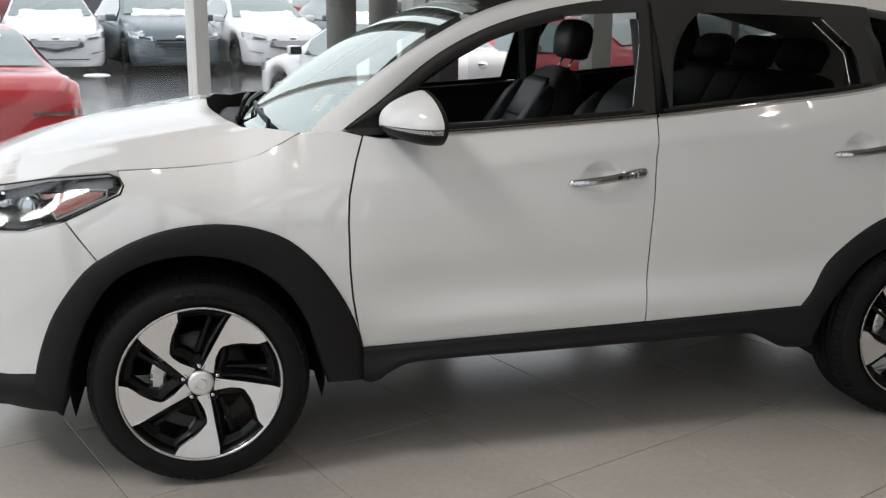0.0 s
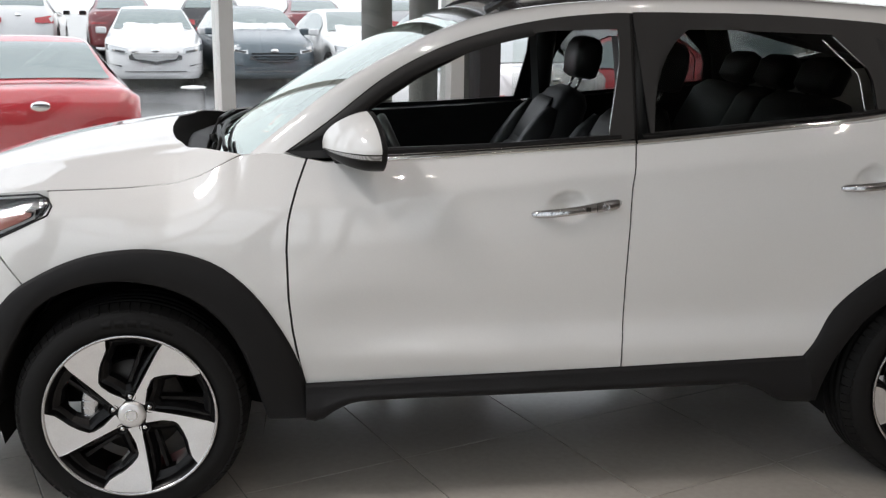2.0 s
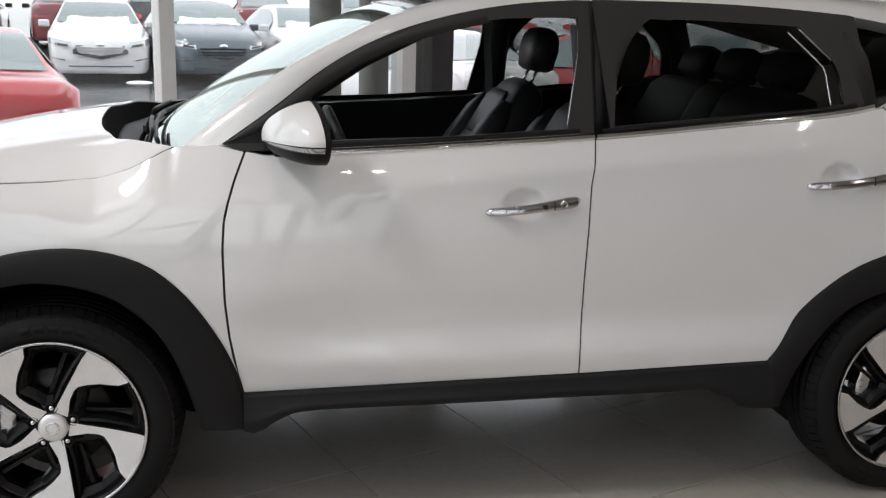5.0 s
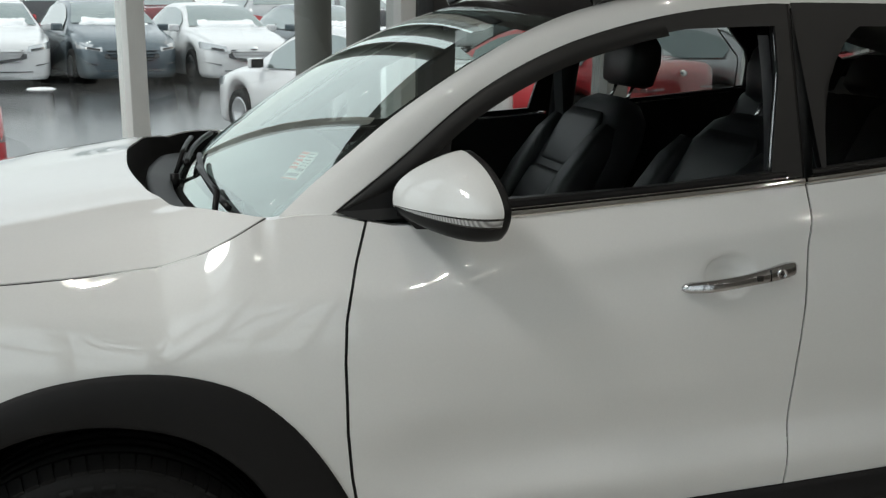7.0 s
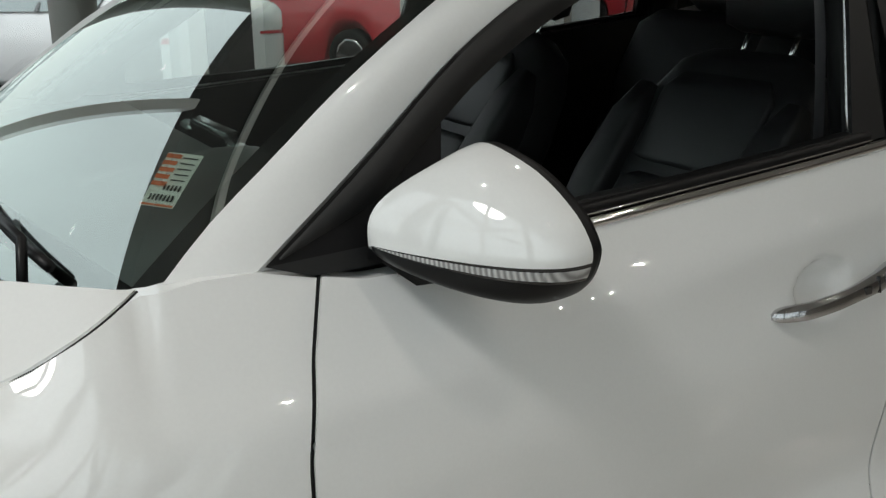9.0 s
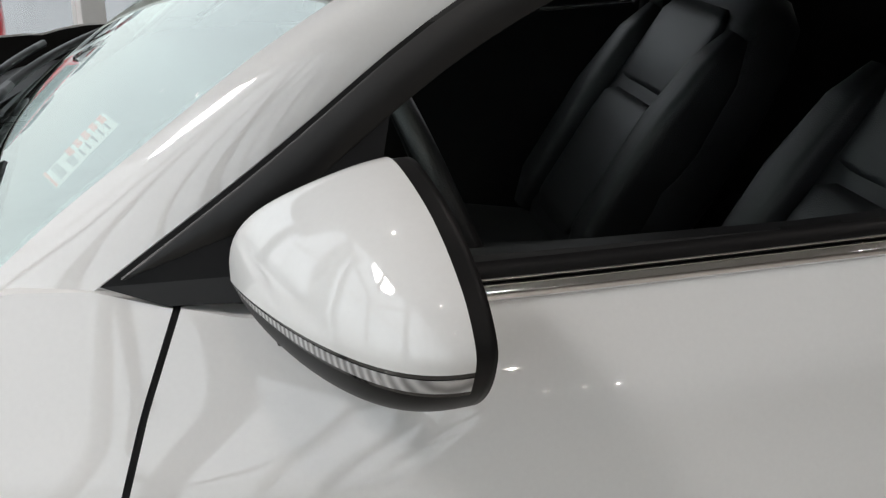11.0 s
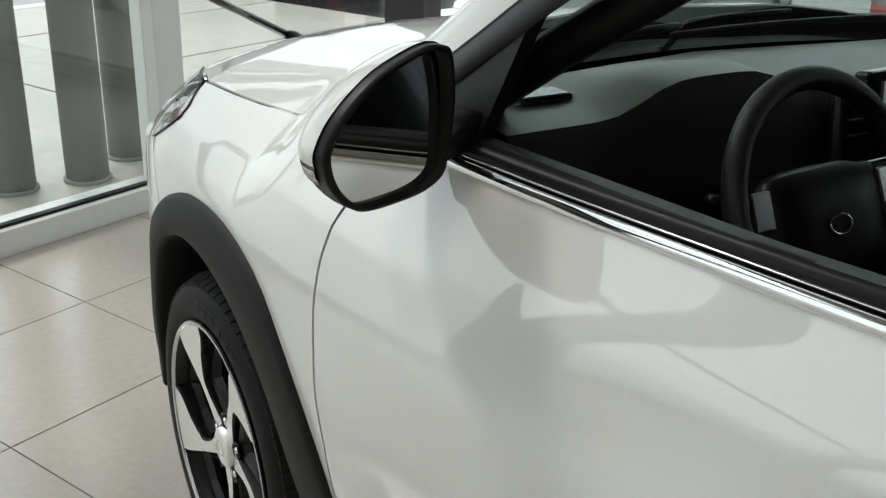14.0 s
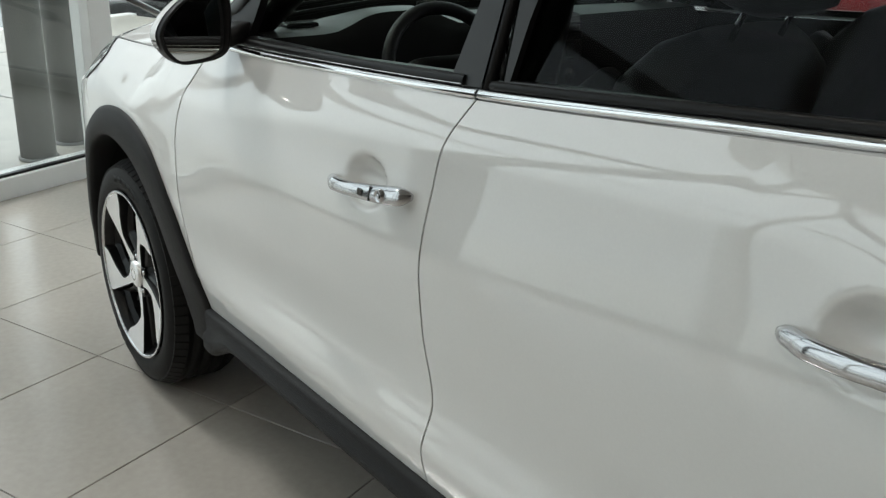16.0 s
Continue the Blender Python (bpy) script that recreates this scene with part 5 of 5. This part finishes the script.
glass_wall("window_front", 15, [(1.18, 0.14, FRAMEWHITE), (2.75, 0.10, FRAMEWHITE), (4.3, 0.30, DARKPOST), (6.0, 0.12, FRAMEWHITE), (7.6, 0.30, DARKPOST), (9.4, 0.10, FRAMEWHITE), (11.2, 0.30, DARKPOST), (13.0, 0.10, FRAMEWHITE)], False, [2.38], deep=0.045)
for k in range(6):
    y0 = -0.55 - 2.3 * k
    z0, z1 = (2.5, 4.8) if k % 2 else (4.8, 2.5)
    tagged(tube("brace", [in_room(0.16, y0, z0), in_room(0.16, y0 - 2.3, z1)], 0.075, DARKPOST, sides=12), "dark steel diagonal brace in the upper part of the shop window", "brace", "steel braces")

# outside: paving round the building, then wet asphalt to the horizon
def lot_height(y):
    """The lot rises a little away from the showroom."""
    k = min(1.0, max(0.0, (y - 7.5) / 9.0))
    m = min(1.0, max(0.0, (y - 20.5) / 4.0))
    return -0.14 + 0.24 * k * k * (3 - 2 * k) + 0.45 * m * m * (3 - 2 * m)


ground = sheet("ground", np.array([[(x, y, lot_height(y)) for x in (-900, -100, 0, 100, 900)] for y in [-900, -100, 0] + list(np.linspace(7.5, 16.5, 13)) + list(np.linspace(20.5, 24.5, 9)) + [40, 120, 900]]), ASPHALT, flip=True)
tagged(ground, "wet dark asphalt of the car lot", "ground", kind="structure")
pv = thing("pavement", "pale concrete paving round the showroom", "pavement", kind="structure")
for nm, a, b in (("paving_slab", (-5.2, 0.16, -0.3), (17, 3.4, -0.03)), ("paving_slab", (-5.2, -15, -0.3), (-0.17, 0.16, -0.03))):
    room_box(nm, a, b, PAVE, pv)
for k in range(9):
    room_box("paving_joint", (-5.2, -0.3 - 1.6 * k, -0.032), (-0.17, -0.285 - 1.6 * k, -0.027), GROUT, pv)
for k in range(14):
    room_box("paving_joint", (-4 + 1.5 * k, 0.2, -0.032), (-3.985 + 1.5 * k, 3.4, -0.027), GROUT, pv)
room_box("kerb_line", (-5.35, -15, -0.3), (-5.2, 3.5, -0.02), FRAMEWHITE, pv, 0.01)


def column(x, y, r=0.098, lean=(0, 0)):
    c = thing("column", "round grey painted steel column on the paving", "column", "columns outside the window")
    rings = [[(x + lean[0] * z + rr * math.cos(a), y + lean[1] * z + rr * math.sin(a), z) for a in np.linspace(0, 2 * math.pi, 32, endpoint=False)] for z, rr in ((-0.04, r), (2.0, r), (4.8, r))]
    loft("shaft", rings, CONCRETE, c)
    rings = [[(x + rr * math.cos(a), y + rr * math.sin(a), z) for a in np.linspace(0, 2 * math.pi, 32, endpoint=False)] for z, rr in ((-0.04, r + 0.012), (-0.015, r + 0.012), (-0.012, r))]
    loft("base_plate", rings, CONCRETE, c)


for cx, cy in ((-2.99, -0.47), (-2.98, -0.80), (-3.27, -0.20), (0.95, 2.62), (1.28, 2.92), (1.62, 3.10)):
    column(cx, cy)

# black pole with a collar leaning at the front window
pole = thing("pole", "black tube with a swivel collar leaning by the window", "pole")
pa, pb, pc = np.array((-1.62, -0.42, 1.30)), np.array((-1.99, 0.16, 0.75)), np.array((-2.45, 0.80, 0.0))
pa = pb + (pb - np.array((-2.08, 0.28, 0.69))) * 6.5
tube("shaft", [pb, pa], 0.014, GLOSSBLACK, pole)
tube("collar", [pb - (pa - pb) * 0.06, pb - (pa - pb) * 0.03, pb + (pa - pb) * 0.02, pb + (pa - pb) * 0.07], [0.012, 0.026, 0.028, 0.016], SATIN, pole)
tube("foot", [pb - (pa - pb) * 0.06, pb - (pa - pb) * 0.16 + np.array((0, 0.03, -0.05)), np.array((pb[0] - 0.1, pb[1] + 0.2, 0.0))], [0.011, 0.012, 0.014], SATIN, pole)

# ceiling lamps
LAMPGLOW = material("lamp glass", (1.0, 0.93, 0.82), 0.4, emit=6.0)
for i in range(4):
    for j in range(4):
        p = in_room(2.0 + 3.2 * i, -2.2 - 3.2 * j, HIGH - 0.03)
        d = thing("downlight", "round recessed ceiling downlight, switched on", "lamp", "ceiling downlights")
        lathe("bezel", [(0.13, HIGH - 0.001), (0.13, HIGH - 0.02), (0.105, HIGH - 0.025), (0.10, HIGH - 0.001)], FRAMEWHITE, d, n=24, centre=(p[0], p[1], 0), axis="z")
        lathe("diffuser", [(0.0, HIGH - 0.003), (0.099, HIGH - 0.003)], LAMPGLOW, d, n=24, centre=(p[0], p[1], 0), axis="z")
        la = new("downlight_lamp", bpy.data.lights.new("downlight_lamp", "AREA"))
        la.data.shape, la.data.size, la.data.energy, la.data.color = "DISK", 0.08, 14, (1.0, 0.93, 0.84)
        la.matrix_world = Matrix.Translation(p)
        la.parent = d


# ---- cars on the lot ----
SNOW = material("wet snow", (0.82, 0.84, 0.86), 0.6, vary=0.06, bump=0.5, bscale=60)
FARGLASS = material("car glass", (0.22, 0.27, 0.265), 0.06, metal=0.55, coat=1.0, spec=1.0)
LAMPCLEAR = material("headlamp", (0.55, 0.57, 0.58), 0.12, metal=0.6, coat=1.0)
LAMPSMOKED = material("smoked clear tail lamp", (0.20, 0.12, 0.12), 0.1, metal=0.5, coat=1.0, vary=0.3, scale=9)
TAILRED = material("tail lamp red", (0.42, 0.015, 0.02), 0.12, coat=1.0)
PAINTS = {
    "white": material("white paint", (0.70, 0.71, 0.72), 0.3, coat=1.0, vary=0.04),
    "red": material("red paint", (0.50, 0.035, 0.045), 0.28, coat=1.0, vary=0.05),
    "grey": material("blue grey metallic paint", (0.10, 0.13, 0.15), 0.35, metal=0.3, coat=1.0, vary=0.06),
    "silver": material("silver paint", (0.42, 0.43, 0.44), 0.3, metal=0.4, coat=1.0, vary=0.05),
    "black": material("black paint", (0.015, 0.015, 0.018), 0.25, coat=1.0, vary=0.1),
    "dark red": material("dark red paint", (0.16, 0.015, 0.02), 0.3, coat=1.0, vary=0.1),
}
SEDAN = ((2.28, 0.55, 0.42, 0.36), (2.22, 0.70, 0.70, 0.60), (2.05, 0.79, 0.83, 0.72), (1.70, 0.88, 0.885, 0.77), (1.35, 0.94, 0.90, 0.80), (0.98, 1.00, 0.90, 0.80), (0.60, 1.22, 0.90, 0.70), (0.22, 1.39, 0.90, 0.62), (-0.15, 1.45, 0.90, 0.59), (-0.60, 1.455, 0.90, 0.59), (-1.05, 1.39, 0.90, 0.60), (-1.45, 1.22, 0.90, 0.65), (-1.75, 1.08, 0.89, 0.72), (-2.05, 1.06, 0.86, 0.76), (-2.20, 1.02, 0.80, 0.72), (-2.27, 0.85, 0.70, 0.62))
HATCH = ((2.12, 0.55, 0.42, 0.36), (2.06, 0.72, 0.70, 0.60), (1.9, 0.82, 0.83, 0.72), (1.55, 0.92, 0.885, 0.77), (1.2, 0.98, 0.89, 0.80), (0.95, 1.04, 0.89, 0.80), (0.55, 1.27, 0.89, 0.70), (0.15, 1.43, 0.89, 0.62), (-0.25, 1.49, 0.89, 0.59), (-0.8, 1.49, 0.89, 0.59), (-1.35, 1.43, 0.89, 0.60), (-1.75, 1.27, 0.87, 0.64), (-2.0, 1.02, 0.84, 0.70), (-2.08, 0.85, 0.78, 0.66), (-2.12, 0.6, 0.7, 0.6), (-2.13, 0.5, 0.6, 0.55))


def lot_car(kind, paint, at, heading, label, snow=False, group="cars on the lot", tall=1.0):
    """A parked car, its front towards its own +x; heading in degrees."""
    prof = np.array(SEDAN if kind == "sedan" else HATCH)
    c = thing("parked_car", label, "car", group)
    n = 64
    xs = np.linspace(prof[0, 0], prof[-1, 0], n)
    order = np.argsort(prof[:, 0])
    f = [pchip(prof[order, 0], prof[order, k], xs) for k in (1, 2, 3)]
    wb = (1.38, -1.30) if kind == "sedan" else (1.32, -1.28)

    def belt(x):
        return 0.93 - 0.035 * x
    rings = []
    for x, zt, wl, wt in zip(xs, *f):
        zb = min(belt(x), zt - 0.05)
        low = 0.15
        for w0 in wb:
            d = abs(x - w0)
            if d < 0.36:
                low = max(low, 0.31 + math.sqrt(max(0.0, 0.36 ** 2 - d * d)))
        low = min(low, zb - 0.12)
        half = [(wl * 0.93, low), (wl * 0.985, low + 0.08), (wl, max(0.62, low + 0.1) if zb > 0.75 else (low + zb) / 2), (wl * 0.985, zb - 0.03), (wl * 0.955 if zt > belt(x) + 0.1 else (wl + wt) / 2, zb), ((wl * 0.955 + wt) / 2 if zt > belt(x) + 0.1 else wt, (zb + zt) / 2), (wt, zt - 0.02), (wt * 0.9, zt), (wt * 0.45, zt + 0.018), (0, zt + 0.022)]
        ring = [(x, -w, z) for w, z in half] + [(x, w, z) for w, z in half[-2::-1]]
        rings.append(ring)
    loft("body", rings, PAINTS[paint], c, flip=False)

    def at_x(x):
        return [float(np.interp(x, xs[::-1], q[::-1])) for q in f]

    def screen(nm, x0, x1):
        rows = []
        for x in np.linspace(x0, x1, 7):
            zt, wl, wt = at_x(x)
            rows.append([(x, v * wt * 0.93, zt + 0.03 - 0.012 * v * v) for v in np.linspace(-1, 1, 9)])
        sheet(nm, np.array(rows), FARGLASS, c, flip=x0 < x1)
    def end_patch(nm, end, s, y0, y1, low, top, mat, off=0.010):
        """A lamp or grille lying on the nose (end 1) or the tail (end -1), from y0 to y1 across."""
        rows = []
        half = [(w, x) for x, w in zip(xs, f[1]) if x * end > 1.2]
        half.sort()
        for t in np.linspace(0, 1, 9):
            y = y0 + (y1 - y0) * t
            x = float(np.interp(abs(y), [q[0] for q in half], [q[1] for q in half])) + end * off
            z0, z1 = low[0] + (low[1] - low[0]) * t, top[0] + (top[1] - top[0]) * t
            rows.append([(x - end * 0.05 * k, s * y, z0 + (z1 - z0) * k) for k in (0, 0.25, 0.5, 0.75, 1)])
        return sheet(nm, np.array(rows), mat, c, skirt=np.array((-end * 0.05, 0, 0)))
    if kind == "sedan":
        screen("windscreen", 0.93, 0.24)
        screen("rear_window", -1.02, -1.68)
        win = (0.62, -1.35)
    else:
        screen("windscreen", 0.90, 0.20)
        screen("rear_window", -1.42, -1.90)
        win = (0.60, -1.60)
    for s in (-1, 1):
        rows = []
        for x in np.linspace(win[0], win[1], 22):
            zt, wl, wt = at_x(x)
            zb = belt(x) + 0.03
            top = max(zb + 0.002, zt - 0.075)
            wm = lambda z: wl * 0.955 + (wt - wl * 0.955) * (z - zb) / (zt - zb + 1e-6) + 0.012
            rows.append([(x, s * wm(z), z) for z in np.linspace(zb, top, 4)])
        sheet("side_window", np.array(rows), FARGLASS, c, flip=s < 0)
        zt, wl, wt = at_x(-0.35)
        boxed("door_pillar", (-0.35, s * (wl * 0.955 + wt) / 2 + s * 0.012, 1.17), (0.07, 0.012, 0.5), GLOSSBLACK, c, 0.002, Matrix.Rotation(s * 0.62, 4, "X"))
        boxed("door_mirror", (0.72, s * (wl + 0.07), 1.0), (0.10, 0.20, 0.13), PAINTS[paint], c, 0.03)
        boxed("mirror_glass", (0.667, s * (wl + 0.07), 1.0), (0.008, 0.17, 0.105), GLOSSBLACK, c, 0.002)
        end_patch("headlamp", 1, s, 0.50, 0.865, (0.60, 0.66), (0.70, 0.775), LAMPCLEAR)
        end_patch("headlamp_inner", 1, s, 0.54, 0.76, (0.625, 0.655), (0.675, 0.715), GLOSSBLACK, 0.016)
        end_patch("fog_lamp", 1, s, 0.60, 0.82, (0.37, 0.42), (0.47, 0.45), GLOSSBLACK)
        end_patch("tail_lamp", -1, s, 0.40, 0.84, (0.74, 0.72), (0.86, 0.93), LAMPSMOKED if paint == "red" else TAILRED)
        for w0 in wb:
            wheel_o = new("wheel")
            wheel_o.parent = c
            y = s * 0.80
            lathe("tyre", [(r, y + s * d) for r, d in ((0.21, 0.085), (0.25, 0.098), (0.30, 0.09), (0.318, 0.06), (0.318, -0.08), (0.26, -0.1))][::s], RUBBER, wheel_o, n=28, centre=(w0, 0, 0.18 + 0.138))
            lathe("rim", [(r, y + s * d) for r, d in ((0.0, 0.055), (0.06, 0.07), (0.17, 0.075), (0.205, 0.092), (0.212, 0.085))][::s], ALLOY, wheel_o, n=10, centre=(w0, 0, 0.318))
    boxed("underbody", (0, 0, 0.21), (3.7, 1.42, 0.18), DARK, c, 0.03)
    x = prof[1, 0] + 0.05
    end_patch("grille", 1, 1, -0.47, 0.0, (0.50, 0.40), (0.64, 0.66), GLOSSBLACK, 0.012)
    end_patch("grille", 1, 1, 0.0, 0.47, (0.40, 0.50), (0.66, 0.64), GLOSSBLACK, 0.012)
    for k in range(4):
        z, w = 0.445 + 0.055 * k, 0.36 + 0.025 * k
        end_patch("grille_bar", 1, 1, -w, 0.0, (z, z), (z + 0.014, z + 0.014), CHROME if paint == "white" else SATIN, 0.026)
        end_patch("grille_bar", 1, 1, 0.0, w, (z, z), (z + 0.014, z + 0.014), CHROME if paint == "white" else SATIN, 0.026)
    end_patch("lower_intake", 1, 1, -0.55, 0.55, (0.27, 0.27), (0.34, 0.34), GLOSSBLACK, 0.012)
    lathe("badge", [(0.0, 0.012), (0.05, 0.010), (0.06, 0.0)], CHROME, c, n=20, axis="z").matrix_local = Matrix.Translation((x + 0.01, 0, 0.66)) @ Matrix.Rotation(radians(80), 4, "Y") @ Matrix.Diagonal((0.7, 1.3, 1, 1))
    xr = prof[-1, 0] + 0.03
    lathe("badge", [(0.0, 0.012), (0.05, 0.010), (0.06, 0.0)], CHROME, c, n=20, axis="z").matrix_local = Matrix.Translation((xr - 0.035, 0, 0.93)) @ Matrix.Rotation(radians(-80), 4, "Y") @ Matrix.Diagonal((0.7, 1.3, 1, 1))
    c.matrix_world = pose(at[0], at[1], lot_height(at[1]), 0, 0, heading) @ Matrix.Diagonal((tall, tall, tall, 1))
    if snow:
        rng = np.random.default_rng(int(abs(at[0]) * 10) + 3)
        rows = []
        for u in np.linspace(0, 1, 12):
            row = []
            for v in np.linspace(-1, 1, 26):
                x = 0.98 - 0.05 + (u - 0.5) * (0.22 + 0.12 * rng.random()) - 0.06 * v * v
                zt = at_x(x)[0]
                edge = min(1, 4 * u * (1 - u) * 1.2) * min(1, 5 * (1 - abs(v)))
                row.append((x - 0.04, v * 0.62 + 0.02 * rng.random(), zt + 0.02 + edge * (0.04 + 0.035 * rng.random())))
            rows.append(row)
        sn = sheet("snow_patch", np.array(rows), SNOW)
        tagged(sn, "ridge of wet snow lying along a windscreen", "snow", "snow on the cars")
        sn.matrix_world = c.matrix_world
    return c


lot_car("sedan", "red", (-2.5, 6.9), 110, "red coupe with its tail to the showroom window")
lot_car("sedan", "silver", (-5.8, 5.8), 113, "dark silver sedan beside the red coupe")
lot_car("sedan", "white", (-3.15, 19.5), -80, "white sedan with a black grille and snow on its windscreen", True, tall=1.1)
lot_car("hatch", "grey", (-1.0, 19.7), -74, "blue grey hatchback with snow under its windscreen", True, tall=1.1)
lot_car("sedan", "white", (1.25, 19.75), -74, "white sedan with chrome grille bars and snow on its windscreen", True, tall=1.1)
lot_car("sedan", "grey", (3.75, 20.8), -74, "dark blue grey sedan parked in the row", True, tall=1.1)
lot_car("sedan", "white", (2.49, 9.89), 113, "white sedan with its tail towards the showroom")
lot_car("sedan", "red", (5.35, 10.45), 118, "red sedan parked beside the white sedan")
lot_car("sedan", "silver", (8.1, 11.6), 116, "silver sedan with red tail lamps")
lot_car("hatch", "red", (10.9, 12.8), 115, "red hatchback further along the lot")
for k, (px, paint) in enumerate(((-10.2, "black"), (-7.4, "white"), (-5.0, "dark red"), (-2.4, "black"), (0.2, "dark red"), (2.7, "silver"), (5.2, "black"), (7.8, "white"), (10.3, "grey"))):
    lot_car("hatch" if k % 2 else "sedan", paint, (px, 25.0 + 0.3 * (k % 3)), 95 + 4 * (k % 3), paint + " car in the back row of the lot", group="back row of cars")
lot_car("sedan", "black", (-10.5, 3.4), 15, "black sedan on the road past the paving")
lot_car("hatch", "silver", (-9.5, 7.0), 20, "silver hatchback on the road past the paving")
# lumps of snow on the ground
for k, (sx, sy, sr) in enumerate(((-2.0, 17.0, 0.14), (-6.6, 4.2, 0.35), (-6.9, 5.0, 0.5))):
    rng = np.random.default_rng(k)
    edge = 1 + 0.5 * np.convolve(np.tile(rng.random(40), 3), np.ones(3) / 3, "same")[40:80]
    rings = [[(sx + 1.5 * sr * q * edge[j] * math.cos(a), sy + sr * q * edge[j] * math.sin(a), lot_height(sy) + sr * (h + 0.10 * rng.random() * (h > 0))) for j, a in enumerate(np.linspace(0, 2 * math.pi, 40, endpoint=False))] for q, h in ((1.0, 0.0), (0.9, 0.05), (0.72, 0.09), (0.5, 0.14), (0.28, 0.15), (0.1, 0.2))]
    tagged(loft("snow_lump", rings, SNOW, smooth=False), "low ragged patch of melting snow on the wet asphalt", "snow", "snow lumps")

# ---- floor tiles ----
TX, TY, TG = 0.592, 0.65, 0.004
ORG = Vector(in_room(0, 0, 0))
a0 = (Vector((-0.23, -0.985, 0)) - ORG)
ox, oy = a0.dot(Vector(E1)) % TX, a0.dot(Vector(E2)) % TY
tb = bmesh.new()
box(tb, (0, 0, -0.003), (TX - TG, TY - TG, 0.006), 0.0)
bmesh.ops.bevel(tb, geom=[e for e in tb.edges if all(v.co.z > -0.001 for v in e.verts)], offset=0.0012, segments=1, affect="EDGES")
tile_mesh = bpy.data.meshes.new("tile")
tb.to_mesh(tile_mesh)
tb.free()
tile_mesh.materials.append(TILE)
far_v, far_f = [], []
count = 0
for i in range(-1, 30):
    for j in range(-24, 1):
        x0, x1 = max(0.004, ox + i * TX), min(16.99, ox + (i + 1) * TX)
        y0, y1 = max(-14.99, oy + j * TY), min(-0.004, oy + (j + 1) * TY)
        if x1 - x0 < 0.03 or y1 - y0 < 0.03:
            continue
        x, y = (x0 + x1) / 2, (y0 + y1) / 2
        sx, sy = (x1 - x0 - TG) / (TX - TG), (y1 - y0 - TG) / (TY - TG)
        if count < 300 and (x - 3) ** 2 + (y + 3.5) ** 2 < 27:
            t = new("tile", tile_mesh)
            t.parent = floor
            t.matrix_world = ROOM @ Matrix.Translation((x, y, 0)) @ Matrix.Diagonal((sx, sy, 1, 1))
            count += 1
        else:
            b = len(far_v)
            for dx, dy in ((-0.5, -0.5), (0.5, -0.5), (0.5, 0.5), (-0.5, 0.5)):
                far_v.append(in_room(x + dx * sx * (TX - TG), y + dy * sy * (TY - TG), 0))
            far_f.append((b, b + 1, b + 2, b + 3))
rest = link("tile_field", far_v, far_f, TILE, floor, smooth=False)
tagged(rest, "pale polished floor tiles", kind="stuff")
